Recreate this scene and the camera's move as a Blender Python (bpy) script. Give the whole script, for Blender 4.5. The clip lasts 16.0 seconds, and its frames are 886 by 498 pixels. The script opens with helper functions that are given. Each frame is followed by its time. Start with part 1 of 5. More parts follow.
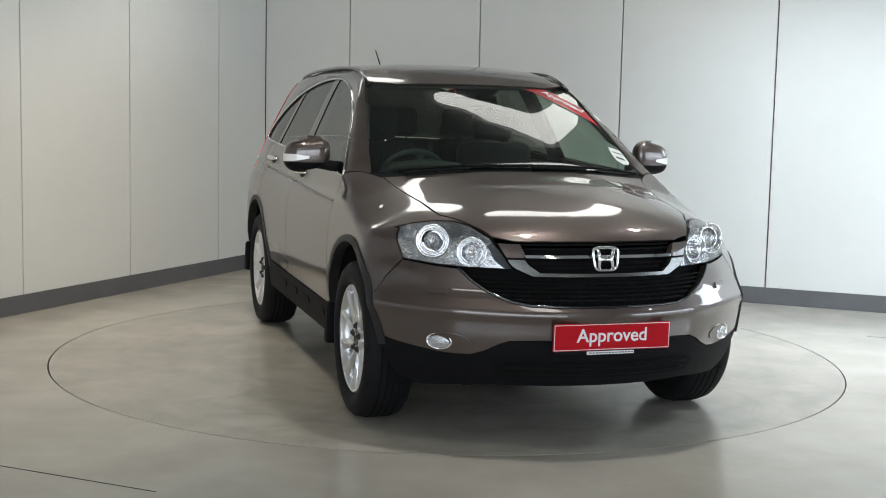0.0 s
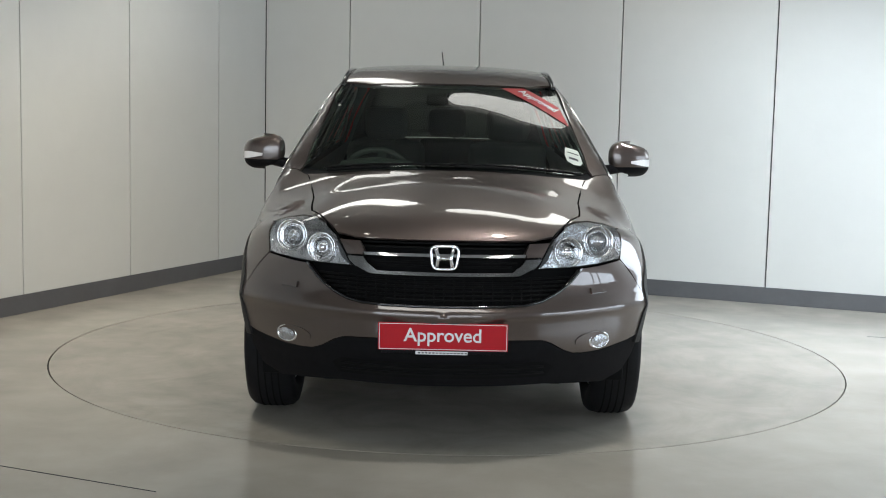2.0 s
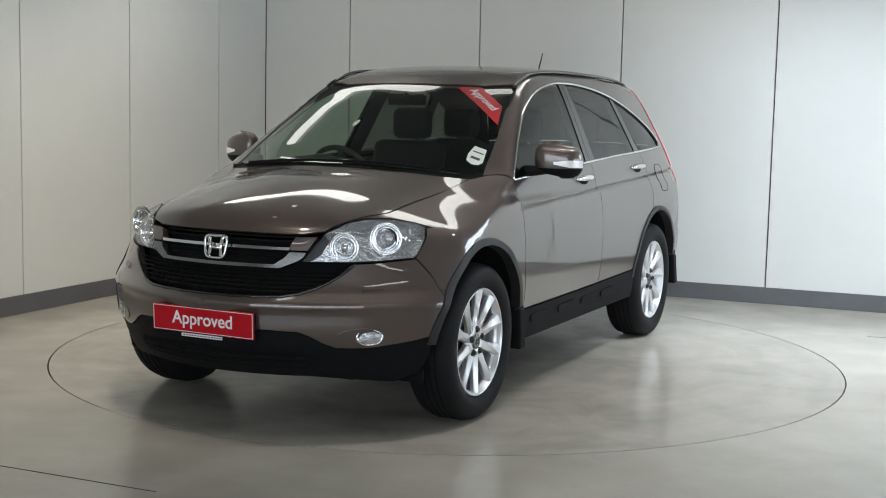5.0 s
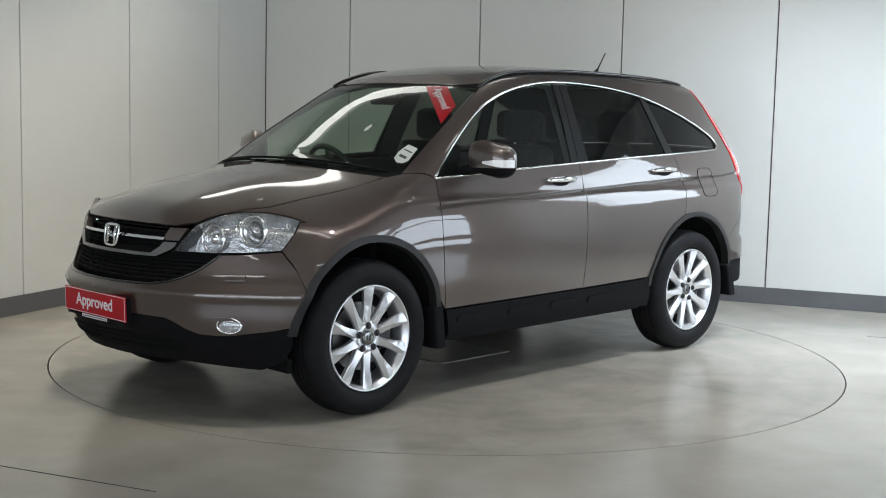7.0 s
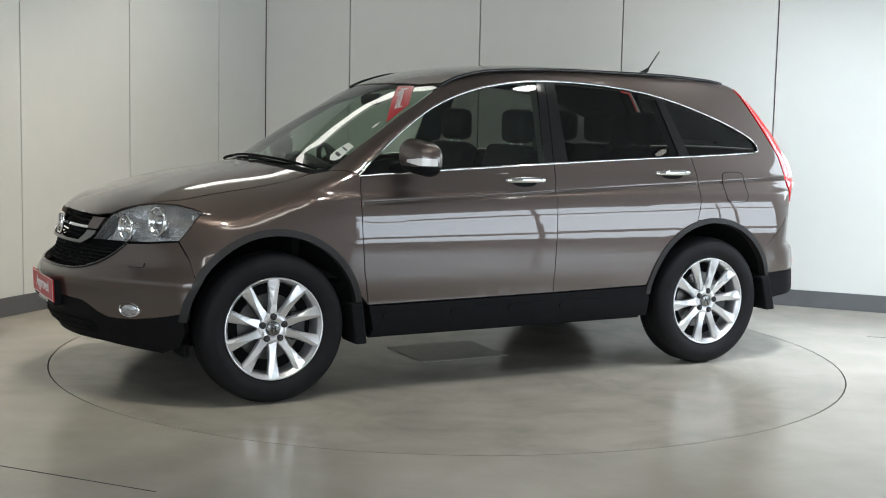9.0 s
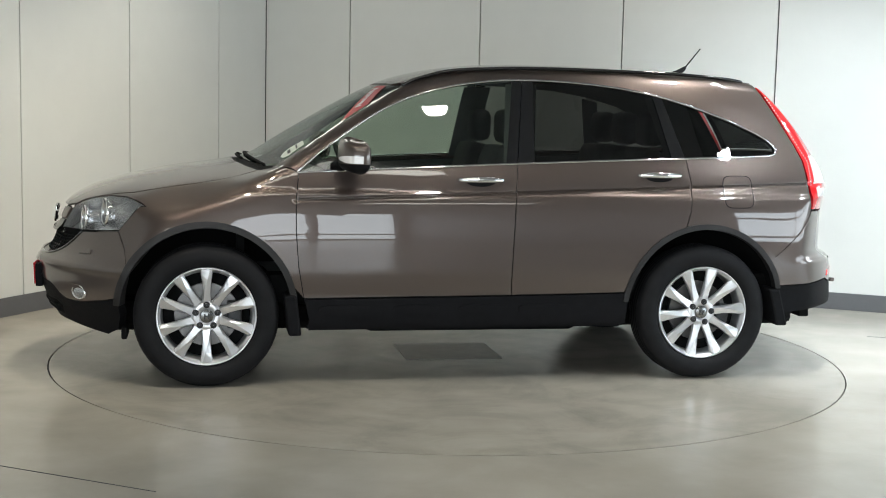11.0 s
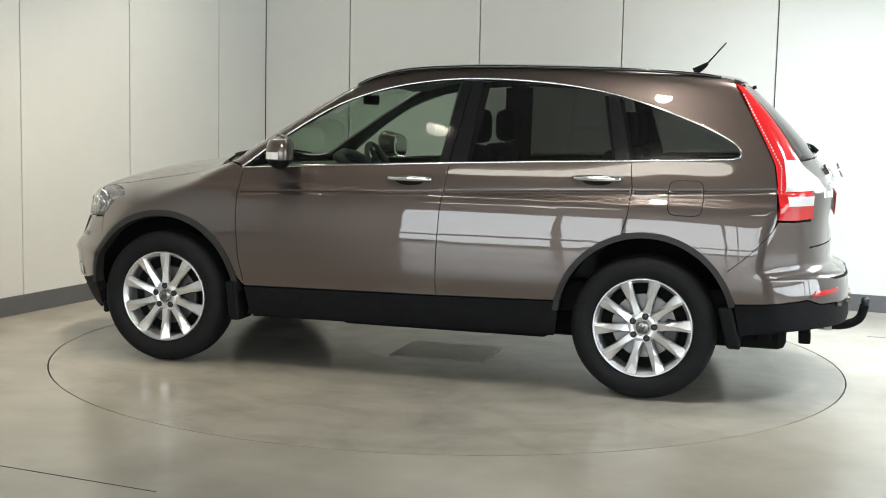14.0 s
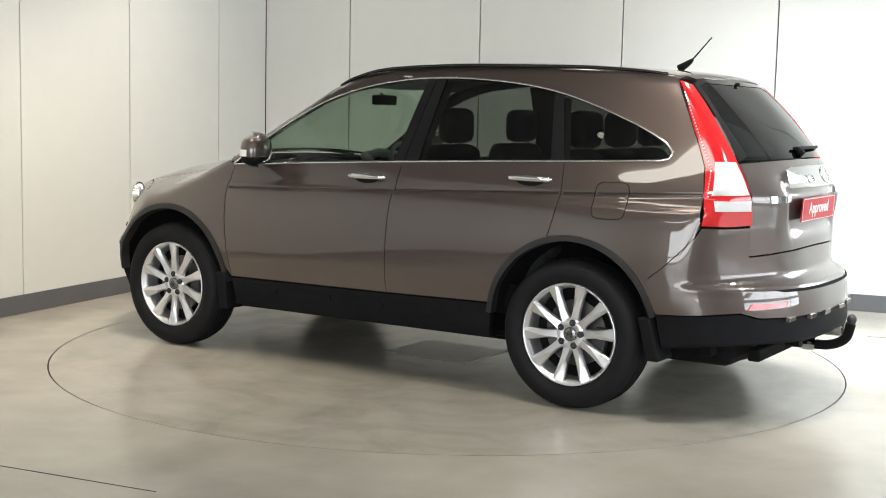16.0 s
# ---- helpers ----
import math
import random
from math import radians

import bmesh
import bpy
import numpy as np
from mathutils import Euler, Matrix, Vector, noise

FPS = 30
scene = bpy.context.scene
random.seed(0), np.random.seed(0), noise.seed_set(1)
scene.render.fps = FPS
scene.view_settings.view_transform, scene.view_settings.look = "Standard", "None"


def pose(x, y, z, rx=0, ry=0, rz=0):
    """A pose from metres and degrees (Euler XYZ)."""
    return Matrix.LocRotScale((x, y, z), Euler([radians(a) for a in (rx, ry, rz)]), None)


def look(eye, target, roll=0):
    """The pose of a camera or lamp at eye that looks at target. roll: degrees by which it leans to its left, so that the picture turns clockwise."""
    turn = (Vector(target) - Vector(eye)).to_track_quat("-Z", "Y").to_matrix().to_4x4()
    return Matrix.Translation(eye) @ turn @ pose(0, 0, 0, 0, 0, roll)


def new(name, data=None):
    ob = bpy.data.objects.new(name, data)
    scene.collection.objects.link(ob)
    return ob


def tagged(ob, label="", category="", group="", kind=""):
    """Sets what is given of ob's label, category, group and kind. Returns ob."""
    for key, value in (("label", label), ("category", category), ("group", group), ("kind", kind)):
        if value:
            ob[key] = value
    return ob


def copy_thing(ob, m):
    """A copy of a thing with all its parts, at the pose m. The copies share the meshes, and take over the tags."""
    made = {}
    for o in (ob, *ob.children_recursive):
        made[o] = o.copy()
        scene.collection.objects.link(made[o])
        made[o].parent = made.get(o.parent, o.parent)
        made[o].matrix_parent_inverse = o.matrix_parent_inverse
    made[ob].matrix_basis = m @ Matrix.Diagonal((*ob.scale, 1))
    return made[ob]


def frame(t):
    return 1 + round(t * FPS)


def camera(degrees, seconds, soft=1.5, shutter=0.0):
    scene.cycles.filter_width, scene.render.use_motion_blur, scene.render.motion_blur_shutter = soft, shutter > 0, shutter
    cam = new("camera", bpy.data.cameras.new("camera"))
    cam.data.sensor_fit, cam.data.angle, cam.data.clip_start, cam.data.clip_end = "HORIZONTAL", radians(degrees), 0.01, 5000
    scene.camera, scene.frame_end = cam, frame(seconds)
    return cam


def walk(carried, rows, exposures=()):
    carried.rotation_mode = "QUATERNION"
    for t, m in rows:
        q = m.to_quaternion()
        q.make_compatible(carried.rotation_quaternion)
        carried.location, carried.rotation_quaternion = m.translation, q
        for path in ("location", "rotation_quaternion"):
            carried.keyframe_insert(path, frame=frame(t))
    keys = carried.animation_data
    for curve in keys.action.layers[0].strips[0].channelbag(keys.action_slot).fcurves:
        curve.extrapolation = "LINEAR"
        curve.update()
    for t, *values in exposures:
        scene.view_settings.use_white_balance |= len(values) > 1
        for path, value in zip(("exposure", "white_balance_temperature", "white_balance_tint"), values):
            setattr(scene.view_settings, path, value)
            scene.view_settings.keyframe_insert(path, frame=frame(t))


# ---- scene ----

from mathutils.geometry import delaunay_2d_cdt

# ---- camera: it stands still before a turntable ----
cam = camera(38.86, 16.0, soft=1.0)
EYE = look((0, -7.287, 1.405), (-0.0390, 0.666, 0.534), 1.266)
walk(cam, [(0.0, EYE), (16.0, EYE)], exposures=[(0.0, 0.25, 6300, 9), (4.0, 0.11, 6300, 9), (7.0, 0.08, 6250, 9), (9.0, 0.24, 6350, 8), (12.5, 0.46, 6600, 6), (14.5, 0.67, 6700, 7), (16.0, 0.84, 6750, 10)])

# ---- world and lights ----
world = bpy.data.worlds.new("world")
world.use_nodes = True
scene.world = world
wn = world.node_tree
sky = wn.nodes.new("ShaderNodeTexSky")
sky.sky_type, sky.sun_disc, sky.sun_elevation, sky.sun_rotation = "NISHITA", False, radians(40), radians(60)
wn.links.new(sky.outputs[0], wn.nodes["Background"].inputs[0])
wn.nodes["Background"].inputs[1].default_value = 0.1

# room axes: P runs along the far wall from the corner, Q from the far wall towards the camera
TURN = -22.4
CORNER = Vector((-1.655, 3.90, 0))
ROOM = Matrix.Translation(CORNER) @ pose(0, 0, 0, 0, 0, TURN)
ROOM_P, ROOM_Q, ROOM_H = 11.0, 12.5, 3.3


def room(p, q, z):
    return ROOM @ Vector((p, -q, z))


def area(name, place, target, sx, sy, watts, colour):
    data = bpy.data.lights.new(name, "AREA")
    data.shape, data.size, data.size_y, data.energy, data.color = "RECTANGLE", sx, sy, watts, colour
    ob = new(name, data)
    ob.matrix_world = look(place, target)
    return ob


# daylight: an added, unseen tall window in the far wall beyond the bay, and the glazed front behind the camera
WIN_A, WIN_B, WIN_LOW, WIN_TOP = 6.9, 8.8, 1.5, 3.1
area("added_window_daylight", room((WIN_A + WIN_B) / 2, -0.02, (WIN_LOW + WIN_TOP) / 2), room(6.6, 6, 0.6), 1.8, 1.55, 40, (0.82, 0.91, 1.0))
area("side_daylight", room(ROOM_P + 0.05, 3.4, 1.35), room(3.0, 3.4, 1.35), 5.9, 2.1, 135, (0.80, 0.90, 1.0))
area("front_daylight", room(6.2, ROOM_Q + 0.05, 1.5), room(6.2, 0, 1.5), 9.3, 2.7, 215, (0.86, 0.93, 1.0))


# ---- materials ----
def mat(name):
    m = bpy.data.materials.new(name)
    m.use_nodes = True
    return m, m.node_tree.nodes, m.node_tree.links, m.node_tree.nodes["Principled BSDF"]


def put(b, **kw):
    for k, v in kw.items():
        b.inputs[k.replace("_", " ")].default_value = v


def simple(name, colour, rough=0.5, metal=0.0, coat=0.0, vary=0.0, scale=8.0, bump=0.0, bump_scale=60.0, rough_vary=0.0, spec=0.5):
    m, n, l, b = mat(name)
    put(b, Specular_IOR_Level=spec, Base_Color=(*colour, 1), Roughness=rough, Metallic=metal, Coat_Weight=coat, Coat_Roughness=0.03)
    tc = n.new("ShaderNodeTexCoord")
    if vary or rough_vary:
        t1, t2 = n.new("ShaderNodeTexNoise"), n.new("ShaderNodeTexNoise")
        t1.inputs["Scale"].default_value, t1.inputs["Detail"].default_value = scale, 6
        t2.inputs["Scale"].default_value, t2.inputs["Detail"].default_value = scale * 9, 4
        add = n.new("ShaderNodeMath")
        add.operation = "MULTIPLY_ADD"
        add.inputs[1].default_value = 0.4
        l.new(tc.outputs["Object"], t1.inputs["Vector"])
        l.new(tc.outputs["Object"], t2.inputs["Vector"])
        l.new(t2.outputs[0], add.inputs[0])
        l.new(t1.outputs[0], add.inputs[2])
        ramp = n.new("ShaderNodeMapRange")
        ramp.inputs["From Min"].default_value, ramp.inputs["From Max"].default_value = 0.4, 1.0
        ramp.inputs["To Min"].default_value, ramp.inputs["To Max"].default_value = 1 - vary, 1 + vary
        l.new(add.outputs[0], ramp.inputs["Value"])
        mix = n.new("ShaderNodeVectorMath")
        mix.operation = "SCALE"
        mix.inputs[0].default_value = colour
        l.new(ramp.outputs[0], mix.inputs["Scale"])
        l.new(mix.outputs[0], b.inputs["Base Color"])
        if rough_vary:
            r2 = n.new("ShaderNodeMapRange")
            r2.inputs["From Min"].default_value, r2.inputs["From Max"].default_value = 0.4, 1.0
            r2.inputs["To Min"].default_value, r2.inputs["To Max"].default_value = rough - rough_vary, rough + rough_vary
            l.new(add.outputs[0], r2.inputs["Value"])
            l.new(r2.outputs[0], b.inputs["Roughness"])
    if bump:
        t3, bp = n.new("ShaderNodeTexNoise"), n.new("ShaderNodeBump")
        t3.inputs["Scale"].default_value, t3.inputs["Detail"].default_value = bump_scale, 5
        bp.inputs["Strength"].default_value, bp.inputs["Distance"].default_value = bump, 0.01
        l.new(tc.outputs["Object"], t3.inputs["Vector"])
        l.new(t3.outputs[0], bp.inputs["Height"])
        l.new(bp.outputs[0], b.inputs["Normal"])
    return m


def glow(name, colour, strength):
    m, n, l, b = mat(name)
    put(b, Base_Color=(*colour, 1), Emission_Color=(*colour, 1), Emission_Strength=strength)
    return m


def pane(name, tint, base=0.045, rough=0.0):
    m, n, l, b = mat(name)
    n.remove(b)
    tr, gl, lw, mx = n.new("ShaderNodeBsdfTransparent"), n.new("ShaderNodeBsdfGlossy"), n.new("ShaderNodeLayerWeight"), n.new("ShaderNodeMixShader")
    pw, ad = n.new("ShaderNodeMath"), n.new("ShaderNodeMath")
    pw.operation, ad.operation = "POWER", "MULTIPLY_ADD"
    pw.inputs[1].default_value, ad.inputs[1].default_value, ad.inputs[2].default_value = 5.0, 1 - base, base
    tr.inputs[0].default_value, gl.inputs["Roughness"].default_value, lw.inputs[0].default_value = (*tint, 1), rough, 0.5
    l.new(lw.outputs["Facing"], pw.inputs[0])
    l.new(pw.outputs[0], ad.inputs[0])
    l.new(ad.outputs[0], mx.inputs[0])
    l.new(tr.outputs[0], mx.inputs[1])
    l.new(gl.outputs[0], mx.inputs[2])
    l.new(mx.outputs[0], n["Material Output"].inputs[0])
    return m


def car_paint():
    m, n, l, b = mat("taupe_metallic_paint")
    tc, vo, ns, rp = n.new("ShaderNodeTexCoord"), n.new("ShaderNodeTexVoronoi"), n.new("ShaderNodeTexNoise"), n.new("ShaderNodeMixRGB")
    vo.inputs["Scale"].default_value, ns.inputs["Scale"].default_value, ns.inputs["Detail"].default_value = 900, 5, 3
    l.new(tc.outputs["Object"], vo.inputs["Vector"])
    l.new(tc.outputs["Object"], ns.inputs["Vector"])
    rp.inputs[1].default_value, rp.inputs[2].default_value = (0.074, 0.055, 0.047, 1), (0.110, 0.083, 0.071, 1)
    l.new(vo.outputs["Color"], rp.inputs[0])
    l.new(rp.outputs[0], b.inputs["Base Color"])
    put(b, Roughness=0.37, Metallic=0.72, Coat_Weight=1.0, Coat_Roughness=0.012, Coat_IOR=1.75)
    bp = n.new("ShaderNodeBump")
    bp.inputs["Strength"].default_value, bp.inputs["Distance"].default_value = 0.12, 0.003
    l.new(ns.outputs[0], bp.inputs["Height"])
    l.new(bp.outputs[0], b.inputs["Coat Normal"])
    return m


def concrete(name, base, stains=0.0):
    """Polished concrete; stains: how far the turntable is darkened by oil, tyre arcs and scuffs."""
    m, n, l, b = mat(name)
    geo = n.new("ShaderNodeTexCoord")
    big, mid, fine = (n.new("ShaderNodeTexNoise") for _ in range(3))
    for t, s, d in ((big, 0.7, 5), (mid, 2.6, 7), (fine, 60.0, 3)):
        t.inputs["Scale"].default_value, t.inputs["Detail"].default_value = s, d
        l.new(geo.outputs["Object"], t.inputs["Vector"])
    r1 = n.new("ShaderNodeValToRGB")
    r1.color_ramp.elements[0].position, r1.color_ramp.elements[1].position = 0.3, 0.72
    r1.color_ramp.elements[0].color, r1.color_ramp.elements[1].color = (*[c * 0.80 for c in base], 1), (*[c * 1.14 for c in base], 1)
    mx = n.new("ShaderNodeMixRGB")
    mx.inputs[0].default_value = 0.38
    l.new(big.outputs[0], mx.inputs[1])
    l.new(mid.outputs[0], mx.inputs[2])
    l.new(mx.outputs[0], r1.inputs[0])
    scuff, scale = n.new("ShaderNodeTexNoise"), n.new("ShaderNodeMapRange")
    scuff.inputs["Scale"].default_value, scuff.inputs["Detail"].default_value, scuff.inputs["Distortion"].default_value = 1.9, 9, 1.2
    scuff.inputs["Roughness"].default_value = 0.68
    l.new(geo.outputs["Object"], scuff.inputs["Vector"])
    scale.inputs["From Min"].default_value, scale.inputs["From Max"].default_value = 0.46, 0.74
    scale.inputs["To Min"].default_value, scale.inputs["To Max"].default_value = 1.03, 0.95 - stains * 0.26
    l.new(scuff.outputs[0], scale.inputs["Value"])
    soil = n.new("ShaderNodeVectorMath")
    soil.operation = "SCALE"
    l.new(r1.outputs[0], soil.inputs[0])
    l.new(scale.outputs[0], soil.inputs["Scale"])
    last = soil
    if stains:
        ring, worn, blend = n.new("ShaderNodeTexWave"), n.new("ShaderNodeMapRange"), n.new("ShaderNodeVectorMath")
        ring.wave_type, ring.rings_direction, ring.wave_profile = "RINGS", "Z", "SIN"
        ring.inputs["Scale"].default_value, ring.inputs["Distortion"].default_value, ring.inputs["Detail"].default_value, ring.inputs["Detail Scale"].default_value = 1.1, 5.0, 4, 1.6
        l.new(geo.outputs["Object"], ring.inputs["Vector"])
        worn.inputs["From Min"].default_value, worn.inputs["From Max"].default_value = 0.55, 1.0
        worn.inputs["To Min"].default_value, worn.inputs["To Max"].default_value = 1.0, 0.94
        l.new(ring.outputs["Fac"], worn.inputs["Value"])
        blend.operation = "SCALE"
        l.new(soil.outputs[0], blend.inputs[0])
        l.new(worn.outputs[0], blend.inputs["Scale"])
        last = blend
    l.new(last.outputs[0], b.inputs["Base Color"])
    rough = n.new("ShaderNodeMapRange")
    rough.inputs["From Min"].default_value, rough.inputs["From Max"].default_value = 0.35, 0.65
    rough.inputs["To Min"].default_value, rough.inputs["To Max"].default_value = 0.15, 0.26
    l.new(mid.outputs[0], rough.inputs["Value"])
    l.new(rough.outputs[0], b.inputs["Roughness"])
    bp = n.new("ShaderNodeBump")
    bp.inputs["Strength"].default_value, bp.inputs["Distance"].default_value = 0.05, 0.002
    l.new(fine.outputs[0], bp.inputs["Height"])
    l.new(bp.outputs[0], b.inputs["Normal"])
    return m


PAINT = car_paint()
FLOOR = concrete("polished_concrete", (0.385, 0.356, 0.306))
TABLE = concrete("stained_concrete", (0.378, 0.349, 0.300), 0.55)
WALL = simple("painted_panel", (0.66, 0.66, 0.63), 0.45, vary=0.035, scale=0.8, bump=0.02, bump_scale=30)
SKIRT = simple("grey_skirting", (0.105, 0.105, 0.11), 0.5, vary=0.12, scale=3, bump=0.03)
JOINT = simple("joint_shadow", (0.06, 0.06, 0.06), 0.8)
GREYWALL = simple("grey_wall", (0.32, 0.32, 0.33), 0.6, vary=0.05, scale=1)
CEIL = simple("ceiling_grey", (0.24, 0.24, 0.235), 0.8, vary=0.05, scale=1)
BLACK = simple("textured_black_plastic", (0.008, 0.008, 0.009), 0.6, vary=0.2, scale=30, bump=0.12, bump_scale=700, spec=0.08)
ARCH = simple("grey_black_plastic", (0.019, 0.018, 0.018), 0.5, vary=0.15, scale=20, bump=0.1, bump_scale=600, spec=0.35)
GLOSSBLACK = simple("gloss_black", (0.008, 0.008, 0.009), 0.08, coat=0.5)
LINER = simple("dark_liner", (0.006, 0.006, 0.006), 0.9, spec=0.15)
CHROME = simple("chrome", (0.80, 0.80, 0.80), 0.07, 1.0, rough_vary=0.02, vary=0.02)
SILVER = simple("silver_plastic", (0.22, 0.22, 0.215), 0.2, 0.9, vary=0.04, scale=12)
# uneven tone in these two stands in for reflections off facets and ribs
BOWL = simple("satin_reflector", (0.52, 0.525, 0.53), 0.2, 0.85, vary=0.4, scale=12, bump=0.5, bump_scale=60)
FOGLENS = simple("ribbed_lamp_glass", (0.50, 0.51, 0.53), 0.12, 0.85, coat=1.0, vary=0.45, scale=30, bump=0.6, bump_scale=90)
ALLOY = simple("machined_alloy", (0.72, 0.72, 0.73), 0.30, 0.82, vary=0.02, scale=6)
DARKMETAL = simple("dark_steel", (0.05, 0.05, 0.052), 0.5, 0.6, vary=0.25, scale=15)
PLATE = simple("worn_steel_plate", (0.25, 0.235, 0.205), 0.32, 0.1, vary=0.2, scale=12)
DISC = simple("brake_steel", (0.16, 0.155, 0.15), 0.4, 1.0, vary=0.15, scale=25)
RUBBER = simple("tyre_rubber", (0.010, 0.010, 0.011), 0.62, vary=0.25, scale=14, bump=0.1, bump_scale=300, spec=0.15)
CLOTH = simple("charcoal_cloth", (0.022, 0.022, 0.024), 0.9, vary=0.25, scale=25, bump=0.2, bump_scale=500)
TRIM = simple("grey_trim", (0.065, 0.067, 0.068), 0.7, vary=0.15, scale=20, bump=0.1, bump_scale=400)
LINING = simple("pale_headlining", (0.24, 0.24, 0.23), 0.9, vary=0.05)
WINDSCREEN = pane("clear_glass", (0.50, 0.60, 0.52), 0.09)
FRONTGLASS = pane("tinted_glass", (0.66, 0.74, 0.68), 0.06)
DARKGLASS = pane("privacy_glass", (0.24, 0.25, 0.24), 0.06)
REARGLASS = pane("dark_rear_glass", (0.07, 0.075, 0.075), 0.05)
LENS = pane("clear_lens", (0.95, 0.96, 0.97), 0.03)
REFLECT = simple("lamp_reflector", (0.85, 0.85, 0.85), 0.12, 1.0)
RED = simple("red_lens", (0.62, 0.012, 0.016), 0.12, coat=1.0, vary=0.1, scale=40)
CLEARTAIL = simple("frosted_lens", (0.75, 0.73, 0.72), 0.15, coat=0.8, vary=0.06, scale=40)
SIGNRED = simple("red_sign", (0.45, 0.006, 0.014), 0.3, vary=0.05, scale=6, spec=0.25)
WHITE = simple("white_print", (0.80, 0.80, 0.80), 0.5)
PAPER = simple("paper_disc", (0.62, 0.66, 0.60), 0.6, vary=0.06, scale=30)
LAMP = glow("lit_panel", (1.0, 0.97, 0.90), 3.7)
SPOT = glow("lit_spot", (1.0, 0.95, 0.86), 3.0)
OUTSIDE = glow("window_glow", (0.86, 0.94, 1.0), 1.2)
STREET = glow("bright_outside", (0.90, 0.95, 1.0), 0.4)

# ---- mesh helpers ----


def obj(name, bm, material, parent=None, label="", smooth=False):
    me = bpy.data.meshes.new(name)
    bm.to_mesh(me)
    bm.free()
    if smooth:
        for p in me.polygons:
            p.use_smooth = True
    me.materials.append(material)
    ob = new(name, me)
    ob.parent = parent
    return tagged(ob, label)


def part(name, bm, material, parent, label="", smooth=False):
    return obj(name, bm, material, parent, label, smooth)


def box(bm, x0, x1, y0, y1, z0, z1, m=None, bevel=0.0):
    v = [bm.verts.new((x, y, z)) for x in (x0, x1) for y in (y0, y1) for z in (z0, z1)]
    fs = [bm.faces.new([v[i] for i in f]) for f in ((0, 1, 3, 2), (4, 6, 7, 5), (0, 4, 5, 1), (2, 3, 7, 6), (0, 2, 6, 4), (1, 5, 7, 3))]
    if bevel:
        es = list({e for f in fs for e in f.edges})
        out = bmesh.ops.bevel(bm, geom=es, offset=bevel, segments=2, affect="EDGES", profile=0.5)
        v = list({w for f in out["faces"] for w in f.verts} | {w for w in v if w.is_valid})
    if m is not None:
        bmesh.ops.transform(bm, matrix=m, verts=v)
    return bm


def tube(bm, pts, r, sides=8, flat=1.0, up=(0, 0, 1), closed=False):
    """A bar along a line of points; flat squeezes it across up."""
    pts = [Vector(p) for p in pts]
    rings, n = [], len(pts)
    for i, p in enumerate(pts):
        a, b = pts[(i - 1) % n if closed else max(i - 1, 0)], pts[(i + 1) % n if closed else min(i + 1, n - 1)]
        t = (b - a).normalized()
        s = t.cross(Vector(up))
        s = s.normalized() if s.length > 1e-6 else Vector((1, 0, 0))
        w = s.cross(t)
        rings.append([bm.verts.new(p + (s * math.cos(k * math.tau / sides) * flat + w * math.sin(k * math.tau / sides)) * (r if not callable(r) else r(i / (n - 1)))) for k in range(sides)])
    for i in range(n if closed else n - 1):
        a, b = rings[i], rings[(i + 1) % n]
        for k in range(sides):
            bm.faces.new((a[k], a[(k + 1) % sides], b[(k + 1) % sides], b[k]))
    if not closed:
        bm.faces.new(rings[0][::-1])
        bm.faces.new(rings[-1])
    return bm


def turned(bm, profile, segments=48, axis="y", centre=(0, 0, 0)):
    """A turned form: profile rows of (radius, place along the axis)."""
    rings = []
    for r, h in profile:
        ring = []
        for k in range(segments):
            a = k * math.tau / segments
            c, s = r * math.cos(a), r * math.sin(a)
            p = {"y": (c, h, s), "x": (h, c, s), "z": (c, s, h)}[axis]
            ring.append(bm.verts.new(Vector(p) + Vector(centre)))
        rings.append(ring)
    for a, b in zip(rings, rings[1:]):
        for k in range(segments):
            bm.faces.new((a[k], a[(k + 1) % segments], b[(k + 1) % segments], b[k]))
    bmesh.ops.recalc_face_normals(bm, faces=bm.faces)
    return bm


def slab(bm, pts, thick):
    """A plate with a flat outline of 3D points, thick metres along its normal."""
    a = [bm.verts.new(p) for p in pts]
    f = bm.faces.new(a)
    f.normal_update()
    nrm = f.normal.copy()
    b = [bm.verts.new(Vector(p) - nrm * thick) for p in pts]
    bm.faces.new(b[::-1])
    for i in range(len(a)):
        j = (i + 1) % len(a)
        bm.faces.new((a[i], b[i], b[j], a[j]))
    return bm


def rounded(pts, rounds=2):
    """Cuts the corners of a closed line of points."""
    for _ in range(rounds):
        out = []
        for a, b in zip(pts, pts[1:] + pts[:1]):
            a, b = Vector(a), Vector(b)
            out += [a.lerp(b, 0.25), a.lerp(b, 0.75)]
        pts = out
    return pts


def flow(pts, n=6):
    """A smooth open line through points."""
    p = [Vector(q) for q in pts]
    p = [2 * p[0] - p[1]] + p + [2 * p[-1] - p[-2]]
    out = []
    for i in range(1, len(p) - 2):
        for k in range(n):
            t = k / n
            out.append(0.5 * (2 * p[i] + (p[i + 1] - p[i - 1]) * t + (2 * p[i - 1] - 5 * p[i] + 4 * p[i + 1] - p[i + 2]) * t * t + (3 * p[i] - p[i - 1] - 3 * p[i + 1] + p[i + 2]) * t ** 3))
    return out + [p[-2]]


